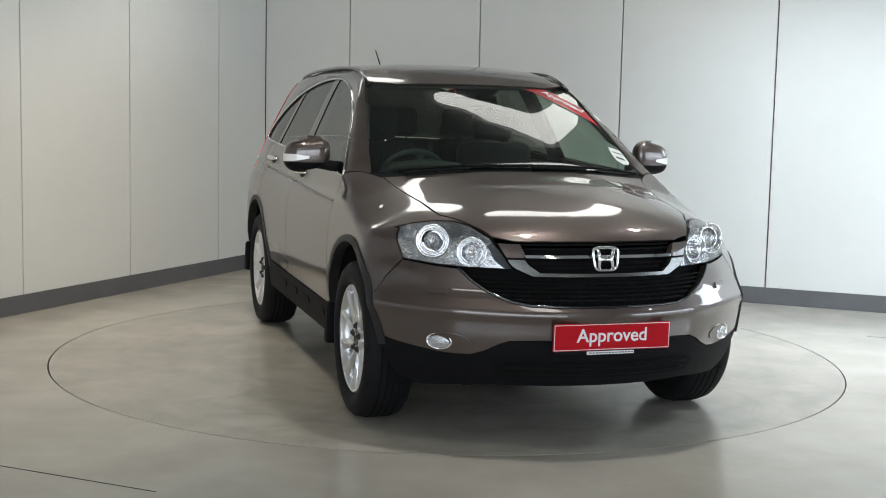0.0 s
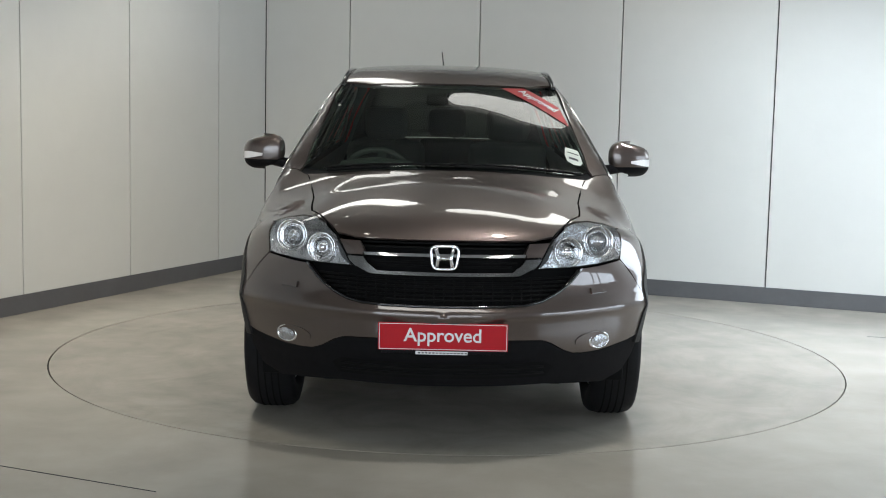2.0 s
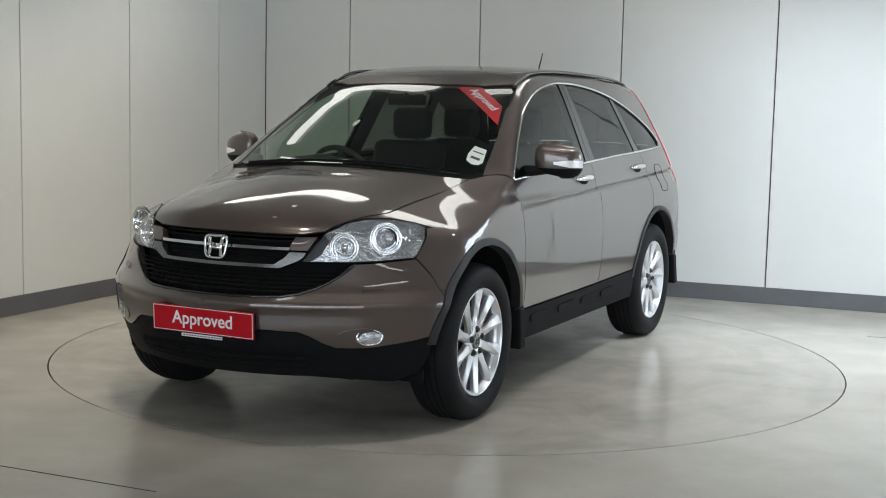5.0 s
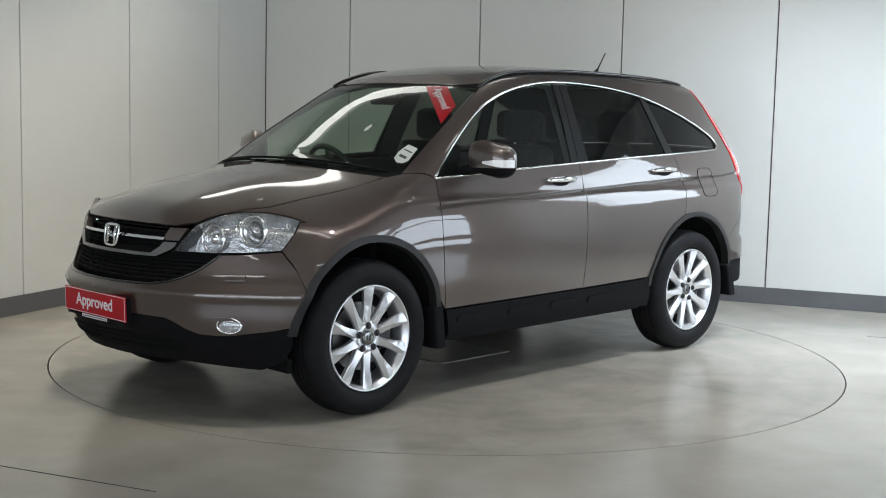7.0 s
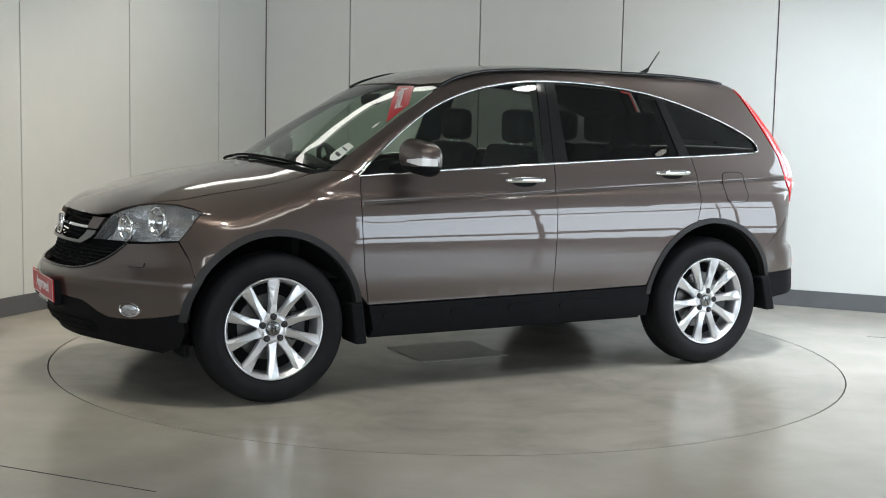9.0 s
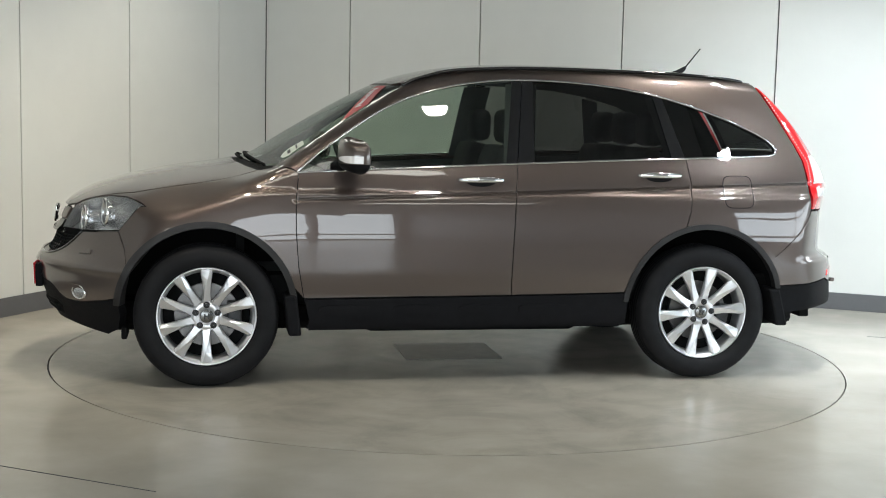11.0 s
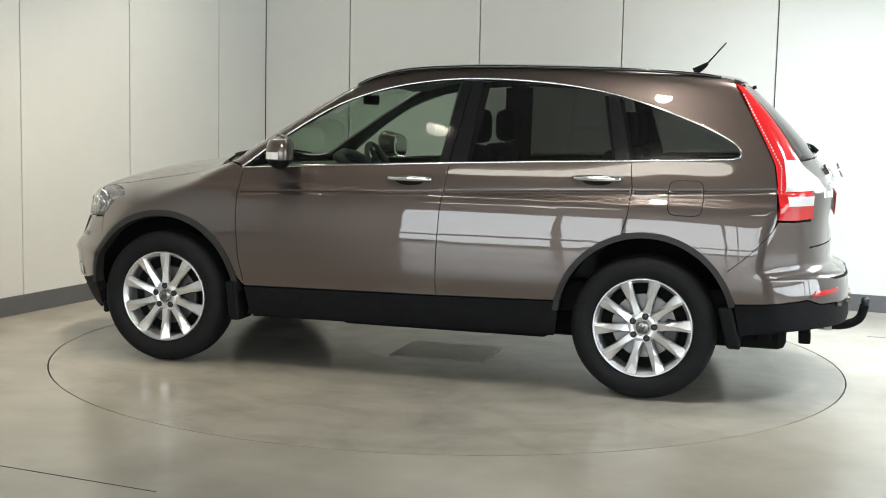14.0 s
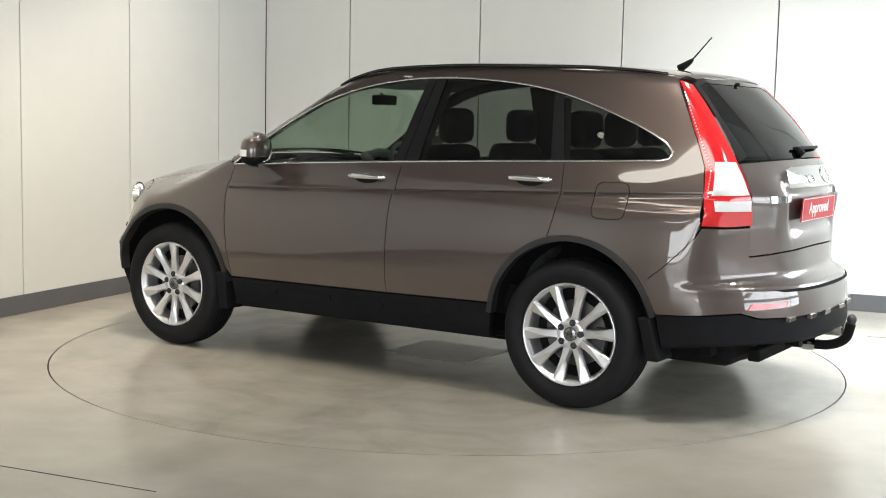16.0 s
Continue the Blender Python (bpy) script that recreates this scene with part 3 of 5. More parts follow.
            tri.append((i, i + 3, i + 2, i + 1))
    made = []
    if mirror == "join":
        k = len(verts)
        tri = tri + [tuple(i + k for i in f[::-1]) for f in tri]
        verts, norms = verts + [(a, -b, c) for a, b, c in verts], norms + [(a, -b, c) for a, b, c in norms]
        mirror = False
    for s in ((1, -1) if mirror else (1,)):
        me = bpy.data.meshes.new(name)
        me.from_pydata([(a, b * s, c) for a, b, c in verts], [], tri if s > 0 else [f[::-1] for f in tri])
        me.polygons.foreach_set("use_smooth", [True] * len(me.polygons))
        me.normals_split_custom_set_from_vertices([(a, b * s, c) for a, b, c in norms])
        me.materials.append(material)
        ob = new(name, me)
        ob.parent = parent[0 if s > 0 else 1] if isinstance(parent, (list, tuple)) else parent
        made.append(tagged(ob, label))
    return made if mirror else made[0]


def both(name, fill, material, parent, label="", smooth=False):
    """A part and its twin on the other side; fill(bm) builds the one on the left."""
    made = []
    for i, s in enumerate((1, -1)):
        bm = bmesh.new()
        fill(bm)
        if s < 0:
            bmesh.ops.scale(bm, vec=(1, -1, 1), verts=bm.verts)
            bmesh.ops.reverse_faces(bm, faces=bm.faces)
        made.append(part(name, bm, material, parent[i] if isinstance(parent, (list, tuple)) else parent, label, smooth))
    return made


LEFT, DOWN, BACK, AHEAD = (0, -1, 0), (0, 0, -1), (-1, 0, 0), (1, 0, 0)
side = lambda pts: [S(*p) for p in pts]


def arc(cx, r, a0, a1, n=14, cz=0.355):
    return [(cx + r * math.cos(radians(a0 + (a1 - a0) * k / n)), cz + r * math.sin(radians(a0 + (a1 - a0) * k / n))) for k in range(n + 1)]


FRONT_AXLE, REAR_AXLE = 1.31, -1.31
DLO_TOP = [(.862, 1.088), (.728, 1.197), (.55, 1.325), (.373, 1.430), (.196, 1.499), (.019, 1.543), (-.187, 1.572), (-.349, 1.580), (-.570, 1.577), (-.834, 1.556), (-1.069, 1.518),
           (-1.276, 1.462), (-1.484, 1.388), (-1.62, 1.330), (-1.70, 1.286), (-1.738, 1.250), (-1.746, 1.228)]
DLO_TOP = [(p.x, p.y) for p in flow([(x, z, 0) for x, z in DLO_TOP], 3)]
BELT = [(.862, 1.082), (.532, 1.102), (.12, 1.122), (-.287, 1.142), (-.75, 1.163), (-1.213, 1.181), (-1.50, 1.193), (-1.70, 1.202), (-1.736, 1.211)]
HOOD_CUT = [(1.066, .673), (1.282, .630), (1.45, .605), (1.60, .597), (1.68, .588), (1.78, .540), (1.875, .503), (1.972, .453)]
CREASE = (-.065, -.047, -.034, -.028, -.022, -.014, -.008, -.003, 0, .003, .007, .012, .020, .030)
DOOR_F = [(.828, .452), (.857, .617), (.87, .794), (.871, .941), (.855, 1.083)]
DOOR_B = [(-.284, 1.142), (-.259, .911), (-.249, .706), (-.245, .529), (-.250, .463)]
DOOR_R = [(-1.214, 1.181), (-1.230, 1.051), (-1.218, .92), (-1.192, .826)]
ROOF_EDGE = [(.26, .560), (0, .545), (-.35, .54), (-.8, .54), (-1.2, .535), (-1.5, .53), (-1.69, .52)]

# painted skins
hood_line = [N(y, .876) for y in (0, .1, .2, .3, .37)] + [T(*p) for p in HOOD_CUT[::-1]]
rear_hood = [T(x, y) for x, y in ((1.05, .69), (1.115, .5), (1.16, .3), (1.185, 0))]
half = hood_line + rear_hood
whole = half + [(x, -y, z) for x, y, z in half[::-1] if y > 1e-4]
panel("bonnet", whole, (-.25, 0, -1), PAINT, car)
LAMP_TOP = [(1.972, .458), (1.875, .508), (1.79, .555), (1.71, .625), (1.65, .70), (1.605, .772)]
LAMP_REAR = [(1.637, .900), (1.685, .848), (1.742, .780)]
WING_FRONT = [(1.712, .70), (1.70, .62)]
ARCH_Z = .385
fpoly = [T(x, y) for x, y in ((.97, .742), (1.066, .676))] + [T(x, y + .003) for x, y in HOOD_CUT[1:7]] + [T(*p) for p in LAMP_TOP[2:]] + side(LAMP_REAR + WING_FRONT) + side(arc(FRONT_AXLE, .452, 31, 165, cz=ARCH_Z)) + side(DOOR_F) + [S(.90, 1.10)]
panel("front_wing", fpoly, (0, -1, -.6), PAINT, car, mirror=True, step=.035)
belt_f = [p for p in BELT if -.28 < p[0] < .86]
front_door = panel("front_door", side(DOOR_F) + side(belt_f) + side(DOOR_B), LEFT, PAINT, car, rows=CREASE, mirror=True)
belt_r = [p for p in BELT if -1.2 < p[0] < -.29]
rear_arch = arc(REAR_AXLE, .452, 75, 10, cz=ARCH_Z)
rear_door = panel("rear_door", side(DOOR_B[::-1]) + side(belt_r) + side(DOOR_R) + side([p for p in rear_arch if p[1] > .47]) + [S(-.862, .474)], LEFT, PAINT, car, rows=CREASE, mirror=True)
TAIL_FRONT = [(-1.690, 1.575), (-1.78, 1.42), (-1.866, 1.262), (-1.905, 1.18), (-1.922, 1.07), (-1.932, .918)]
JOIN_R = [(-1.911 + .196 * k / 10, .864 - .194 * k / 10 - .012 * math.sin(math.pi * k / 10)) for k in range(11)]
DLO_SPLIT = (-1.46, float(np.interp(1.46, [-p[0] for p in DLO_TOP], [p[1] for p in DLO_TOP])))
dlo_back = [(DLO_SPLIT[0] + .0028, DLO_SPLIT[1])] + [p for p in DLO_TOP if p[0] < -1.465]
quarter = side(DOOR_R[::-1]) + side([p for p in BELT if p[0] < -1.22]) + side(dlo_back[::-1]) + [S(-1.4572, 1.61), S(-1.60, 1.6028), S(-1.685, 1.5878)] + side(TAIL_FRONT) + side(JOIN_R) + side(arc(REAR_AXLE, .452, 148, 80, cz=ARCH_Z))
panel("quarter_panel", quarter, (0, -1, 0), PAINT, car, rows=CREASE, mirror=True)
cant = side([p for p in DLO_TOP if p[0] > -1.455] + [(-1.4625, DLO_SPLIT[1]), (-1.4625, 1.6075), (-1.60, 1.5975), (-1.685, 1.5825)]) + [T(x, y + .004) for x, y in ROOF_EDGE[::-1] if x > -1.75] + [(.303, .590, 1.535), (.55, .635, 1.395), (.80, .685, 1.232), (.985, .722, 1.102)]
cant[-4:] = [tuple(p) for p in meet(cant[-4:], (-.3, -.3, -1), 0.4, 1.0)]
panel("roof_pillar", cant, (0.1, -1, -.75), PAINT, car, mirror=True)
rf = [T(x, y) for x, y in ((.385, 0), (.375, .2), (.34, .42))] + [T(x, y) for x, y in ROOF_EDGE] + [T(-1.73, .3), T(-1.745, 0)]
panel("roof", rf + [(x, -y, z) for x, y, z in rf[::-1] if y > 1e-4], DOWN, PAINT, car)

# glass
ws = [(.395, 0, 1), (.385, .2, 1), (.35, .42, 1), (.305, .572, 1), (.55, .625, 1), (.80, .675, 1), (.955, .705, 1), (1.02, .62, 1), (1.085, .4, 1), (1.12, .2, 1), (1.135, 0, 1)]
ws = [T(x, y) for x, y, _ in ws]
windscreen = panel("windscreen", ws + [(x, -y, z) for x, y, z in ws[::-1] if y > 1e-4], (-.6, 0, -1), WINDSCREEN, car, off=-.004, rim=False, inset=-.004, label="clear glass windscreen")


def between(x0, x1, tilt0=0.0, tilt1=0.0):
    """The part of the window band from x0 to x1 (at the belt), leaning by tilt at the top."""
    lo = [(x0, np.interp(-x0, [-p[0] for p in BELT], [p[1] for p in BELT]))] + [p for p in BELT if x1 < p[0] < x0] + [(x1, np.interp(-x1, [-p[0] for p in BELT], [p[1] for p in BELT]))]
    t0, t1 = x0 + tilt0, x1 + tilt1
    up = [(t1, np.interp(-t1, [-p[0] for p in DLO_TOP], [p[1] for p in DLO_TOP]))] + [p for p in DLO_TOP[::-1] if t1 < p[0] < t0] + [(t0, np.interp(-t0, [-p[0] for p in DLO_TOP], [p[1] for p in DLO_TOP]))]
    return side(lo + up)


panel("side_window", between(.861, -.222, 0, -.069), LEFT, FRONTGLASS, front_door, off=-.006, rim=False, mirror=True, inset=0, label="lightly tinted glass")
panel("pillar_cover", between(-.222, -.284, -.069, -.062), LEFT, GLOSSBLACK, front_door, off=-.002, mirror=True)
panel("pillar_cover", between(-.284, -.375, -.062, -.033), LEFT, GLOSSBLACK, rear_door, off=-.002, mirror=True)
panel("side_window", between(-.375, -1.135, -.033, .07), LEFT, DARKGLASS, rear_door, off=-.006, rim=False, mirror=True, inset=0, label="dark privacy glass")
panel("pillar_cover", between(-1.135, -1.213, .07, .092), LEFT, GLOSSBLACK, rear_door, off=-.002, mirror=True)
panel("quarter_window", between(-1.213, -1.744, .092, 0), LEFT, DARKGLASS, car, off=-.006, rim=False, mirror=True, inset=0, label="dark privacy glass quarter window")
chrome_line = [np.array(S(*p)) + np.array((0, .003, 0)) for p in BELT + DLO_TOP[::-1][1:]]
both("window_trim", lambda b: tube(b, chrome_line, .0062, 8, 1.0, closed=True), CHROME, car, "thin chrome window surround", True)

# dark sheets behind the joints stand in for the shade in the gaps
panel("gap_shade", side([(1.68, .60), (1.68, .70), (1.50, .86), (1.46, .93), (.9, 1.06), (-1.2, 1.165), (-1.70, 1.19), (-1.9, .95), (-1.72, .68)] + arc(REAR_AXLE, .44, 140, 12, cz=ARCH_Z) + [(-.84, .43), (.80, .43)] + arc(FRONT_AXLE, .44, 165, 33, cz=ARCH_Z)), LEFT, LINER, car, off=-.02, mirror=True, inset=0, step=.08, label="black sheet for the shade in the panel gaps")

# lower cladding and arches
sgn = lambda c: math.copysign(abs(c) ** .6, c)
both_sill = panel("sill_cladding", side([(.815, .295), (.80, .33), (.826, .447), (-.25, .459), (-.868, .470), (-.885, .40), (-.875, .305)]), LEFT, BLACK, car, off=.004, thick=.03, mirror=True, label="textured black sill cladding")
for x in (.62, .24, -.10, -.42):
    pad = [(x + .13 * sgn(math.cos(a)), .392 + .024 * sgn(math.sin(a))) for a in np.linspace(0, math.tau, 21)[:-1]]
    panel("sill_pad", side(pad), LEFT, BLACK, both_sill, off=.010, thick=.008, inset=0, step=.03, mirror=True)
panel("sill_ledge", side([(.80, .292), (-.86, .302), (-.86, .27), (.80, .262)]), LEFT, BLACK, car, off=-.04, thick=.05, mirror=True)
panel("arch_trim", side(arc(FRONT_AXLE, .454, 4, 176, 28, ARCH_Z) + arc(FRONT_AXLE, .422, 176, 4, 28, ARCH_Z)), LEFT, ARCH, car, off=.007, thick=.05, step=.03, inset=0, mirror=True, label="black plastic wheel arch trim")
panel("arch_trim", side(arc(REAR_AXLE, .454, 5, 166, 26, ARCH_Z) + arc(REAR_AXLE, .425, 166, 5, 26, ARCH_Z)), LEFT, ARCH, car, off=.007, thick=.05, step=.03, inset=0, mirror=True, label="black plastic wheel arch trim")


def well(b, cx):
    r, n = .432, 20
    a = [[(cx + r * math.cos(math.radians(4 + 172 * k / n)), y, .385 + r * math.sin(math.radians(4 + 172 * k / n))) for k in range(n + 1)] for y in (.86, .50)]
    v = [[b.verts.new(p) for p in row] for row in a]
    for k in range(n):
        b.faces.new((v[0][k], v[0][k + 1], v[1][k + 1], v[1][k]))
    b.faces.new(v[1])


for cx in (FRONT_AXLE, REAR_AXLE):
    both("wheel_housing", lambda b: well(b, cx), LINER, car, "black wheel housing", True)


def flap(b, x0, lean, z0, z1):
    box(b, x0 - .033, x0 + .033, .74, .912, z0, z1, bevel=.012)
    for w in b.verts:
        w.co.x -= lean * (z1 - w.co.z)


both("mudflap", lambda b: flap(b, .897, .12, .262, .47), BLACK, car, "black rubber mudflap")
both("mudflap", lambda b: flap(b, -1.705, .26, .290, .49), BLACK, car, "black rubber mudflap")
bm = box(bmesh.new(), -2.0, 1.86, -.55, .55, .235, .40, bevel=.04)
part("underbody", bm, LINER, car, "black underbody")
bm = box(bmesh.new(), -.75, .45, -.35, .40, .19, .25, bevel=.03)
part("undertray", bm, LINER, car)



def make_wheel():
    w = new("wheel")
    w.parent = car
    tagged(w, "silver ten-spoke alloy wheel with black tyre")
    R = .360
    tread = [(.248, -.085), (.262, -.105), (.30, -.113), (.335, -.106), (.352, -.088), (R, -.055), (R + .001, 0), (R, .055), (.352, .088), (.335, .106), (.30, .113), (.262, .105), (.248, .085)]
    bm = turned(bmesh.new(), tread, 72)
    part("tyre", bm, RUBBER, w, "black road tyre", True)
    # tread grooves as raised darker rings, their shade given as colour
    bm = bmesh.new()
    for y in (-.045, -.015, .015, .045):
        turned(bm, [(R + .0005, y - .004), (R + .0022, y - .003), (R + .0022, y + .003), (R + .0005, y + .004)], 72)
    part("tread_groove_shade", bm, LINER, w)
    bm = turned(bmesh.new(), [(.228, -.09), (.218, -.02), (.222, .06), (.229, .080), (.236, .084), (.2385, .094), (.243, .098), (.248, .095), (.249, .086), (.243, .080)], 72)
    part("rim", bm, ALLOY, w, "bright machined alloy rim", True)
    bm = turned(bmesh.new(), [(.02, -.01), (.16, -.01), (.16, .012), (.05, .012), (.05, .03), (.001, .03)], 40)
    part("brake_disc", bm, DISC, w, "steel brake disc")
    bm = box(bmesh.new(), -.175, -.10, .0, .045, -.07, .07, bevel=.012)
    part("brake_caliper", bm, DARKMETAL, w)
    bm = turned(bmesh.new(), [(.222, -.012), (.10, -.012)], 40)
    part("backing", bm, LINER, w)
    # five pairs of spokes that fan from the hub
    sp = bmesh.new()
    # each blade: a broad outer end, a waist, and a slanting facet that crosses its face
    stations = [(.045, .023, .070, .040, .8), (.08, .0215, .075, .045, .75), (.115, .0195, .079, .050, .55), (.15, .0210, .083, .054, .2), (.185, .0250, .087, .058, -.15), (.212, .0285, .090, .062, -.4), (.238, .031, .092, .068, -.55)]
    rows = []
    for r, hw, yo, yi, c in stations:
        rows.append([sp.verts.new(p) for p in ((-hw, yi, r), (-hw, yo - .010, r), (-hw * .86, yo - .005, r), (hw * c, yo + .003, r), (hw * .86, yo - .008, r), (hw, yo - .013, r), (hw, yi, r))])
    for a, b in zip(rows, rows[1:]):
        for k in range(6):
            sp.faces.new((a[k], a[k + 1], b[k + 1], b[k]))
    bmesh.ops.recalc_face_normals(sp, faces=sp.faces)
    if sum(f.normal.y for f in sp.faces) < 0:
        bmesh.ops.reverse_faces(sp, faces=sp.faces)
    first = part("spoke", sp, ALLOY, w)
    for k in range(10):
        ob = first if k == 0 else new("spoke", first.data)
        ob.parent = w
        ob.matrix_basis = pose(0, 0, 0, 0, 36 * k, 0)
    hub = turned(bmesh.new(), [(.080, .055), (.077, .070), (.060, .078), (.040, .076), (.036, .070), (.001, .070)], 40)
    part("hub", hub, ALLOY, w, "", True)
    cap = turned(bmesh.new(), [(.034, .068), (.034, .078), (.030, .081), (.001, .0815)], 32)
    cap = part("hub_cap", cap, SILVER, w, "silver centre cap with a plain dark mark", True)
    bm = bmesh.new()
    for x in (-.009, .009):
        box(bm, x - .003, x + .003, .081, .083, -.014, .014)
    box(bm, -.008, .008, .081, .0828, -.003, .003)
    part("cap_mark", bm, DARKMETAL, cap)
    nut = turned(bmesh.new(), [(.0165, .06), (.0165, .080), (.0135, .081), (.0105, .079), (.0105, .088), (.007, .090), (.001, .090)], 12)
    nut = part("wheel_nut", nut, DARKMETAL, w, "dark steel wheel nut")
    pocket = nut.data
    for k in range(5):
        ob = nut if k == 0 else new("wheel_nut", pocket)
        ob.parent = w
        a = radians(72 * k + 90)
        ob.matrix_basis = pose(.057 * math.cos(a), 0, .057 * math.sin(a))
    return w


wheel = make_wheel()
wheel.matrix_basis = pose(FRONT_AXLE, .785, .361)
for x, y, turn in ((REAR_AXLE, .785, 0), (FRONT_AXLE, -.785, 180), (REAR_AXLE, -.785, 180)):
    copy_thing(wheel, pose(x, y, .361, 0, -13 if x < 0 else 0, turn))

# ---- front end ----
CORNER_F = (-.75, -.66, 0)
# black sheet in place of the shaded depth behind the grille
opening = [(0, .600), (.345, .603), (.455, .630), (.55, .69), (.60, .745), (.60, .775), (.43, .775), (.46, .88), (.37, .885), (0, .885)]
panel("grille_backing", [N(*p) for p in opening], BACK, LINER, car, off=-.06, inset=0, mirror="join", label="black sheet for the shade behind the grille")
up_edge = [(0, .618), (.12, .618), (.24, .619), (.333, .622), (.40, .634), (.455, .656), (.50, .682), (.535, .710), (.562, .738), (.58, .757)]
skin = [N(*p) for p in up_edge] + [(1.86, .655, .762)] + side([(1.743, .776)] + WING_FRONT) + side([(1.706, .58), (1.737, .50), (1.745, .455)])
low_edge = [(.80, .436), (.74, .424), (.67, .412), (.60, .408), (.545, .411), (.50, .430), (.45, .462), (.41, .478), (.278, .484), (0, .484)]
skin += [N(*p) for p in low_edge] + [N(0, z) for z in (.50, .52, .54, .555, .567, .578, .589, .60)]
front_bumper = panel("front_bumper", skin, CORNER_F, PAINT, car, inset=.001, step=.03, mirror="join", thick=.03)
low = [N(y, z - .004) for y, z in low_edge[::-1]] + side([(1.745, .450), (1.735, .36), (1.745, .285)]) + [N(.70, .245), N(.55, .262), N(.42, .275), N(.30, .275)] + [N(0, z) for z in (.275, .29, .31, .34, .37, .40, .43, .455)]
lower = panel("lower_bumper", low, CORNER_F, BLACK, car, inset=0, off=-.004, step=.035, mirror="join", thick=.05, label="textured black lower bumper")
# no opening is cut: a flat black patch gives the intake's shade as colour
intake_shade = [(0, .385), (.42, .385), (.46, .36), (.43, .315), (0, .315)]
panel("intake_shade", [N(*p) for p in intake_shade], BACK, LINER, lower, off=.001, inset=0, thick=.0, mirror="join")
for z in (.335, .362):
    bm = tube(bmesh.new(), [np.array(N(y, z)) + np.array((.006, 0, 0)) for y in np.linspace(-.42, .42, 15)], .006, 6)
    part("slat", bm, LINER, lower, "", True)
both("air_deflector", lambda b: box(b, 1.70, 1.73, .62, .80, .235, .30, bevel=.01), LINER, car)

# grille
grille = panel("grille_surround", [N(*p) for p in [(0, .749), (.278, .751), (.320, .782), (.335, .803), (.40, .803), (.392, .785), (.372, .768), (.306, .737), (0, .735)]], BACK, SILVER, car, off=.006, inset=0, step=.03, mirror="join", thick=.03, label="silver grille surround")
panel("grille_wing", [N(*p) for p in [(.349, .866), (.435, .868), (.418, .835), (.404, .810), (.338, .810), (.332, .828)]], BACK, PAINT, grille, off=.005, inset=.001, step=.03, mirror=True, thick=.03)
panel("grille_bar", [N(*p) for p in [(0, .823), (.335, .823), (.33, .811), (0, .811)]], BACK, CHROME, grille, off=.004, inset=0, step=.03, mirror="join", thick=.03, label="bright chrome bar")
for z, y1 in ((.845, .335), (.862, .34), (.788, .30), (.770, .28)):
    bm = tube(bmesh.new(), [np.array(N(y, z)) - np.array((.03, 0, 0)) for y in np.linspace(-y1, y1, 13)], .005, 6)
    part("grille_slat", bm, LINER, grille, "", True)
for z, y1 in ((.640, .40), (.657, .44), (.674, .47), (.691, .50), (.708, .51), (.724, .53)):
    bm = tube(bmesh.new(), [np.array(N(y, z)) - np.array((.022, 0, 0)) for y in np.linspace(-y1, y1, 17)], .0045, 6)
    part("grille_slat", bm, LINER, grille, "", True)
bm = bmesh.new()
for y in np.arange(-.40, .401, .04):
    tube(bm, [np.array(N(y, z)) - np.array((.025, 0, 0)) for z in (.63, .68, .73)], .003, 5, up=(0, 1, 0))
part("grille_mesh", bm, LINER, grille)
edge = [np.array(N(y, z)) + np.array((.0, 0, .001)) for y, z in up_edge]
rimline = [(x, -y, z) for x, y, z in edge[::-1]] + [tuple(p) for p in edge[1:]]
part("grille_edge", tube(bmesh.new(), rimline, .007, 6), GLOSSBLACK, grille, "", True)
bm = bmesh.new()
ringpts = []
for k in range(32):
    a = k * math.tau / 32
    cy, cz = math.copysign(abs(math.cos(a)) ** .45, math.cos(a)), math.copysign(abs(math.sin(a)) ** .45, math.sin(a))
    ringpts.append((2.121 - .007 * cz, cy * (.054 + .006 * cz), .811 + .047 * cz))
tube(bm, ringpts, .0065, 8, closed=True, up=(1, 0, 0))
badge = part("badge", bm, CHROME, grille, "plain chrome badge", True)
bm = bmesh.new()
for s in (1, -1):
    tube(bm, [(2.117, .036 * s, .852), (2.121, .026 * s, .811), (2.126, .031 * s, .770)], .0085, 8, up=(1, 0, 0))
tube(bm, [(2.121, -.026, .808), (2.121, .026, .808)], .008, 8, up=(1, 0, 0))
part("badge_bar", bm, CHROME, badge, "", True)

# headlights
lamp_line = [(2.052, .388, .764), (2.02, .418, .82)] + [T(*p) for p in LAMP_TOP] + side(LAMP_REAR) + [(1.86, .655, .768), (1.94, .567, .764)]
LAMPWAY = (-.72, -.62, -.18)
headlight = panel("headlight", lamp_line, LAMPWAY, LENS, car, off=.001, inset=.002, step=.03, rim=False, mirror=True, label="clear headlight with twin chrome bowls")
panel("bowl_housing", lamp_line, LAMPWAY, BOWL, headlight, off=-.05, inset=.003, step=.03, thick=-.047, mirror=True, label="silver reflector housing")
panel("bezel", lamp_line[:3] + [(1.965, .475, .862), (2.0, .452, .80), (2.03, .425, .775)], LAMPWAY, TRIM, headlight, off=-.045, inset=0, step=.03, rim=False, mirror=True, label="dark grey bezel")


def seal(b):
    tube(b, [Vector(p) - Vector((.004, .004, 0)) for p in lamp_line], .0028, 6, closed=True)


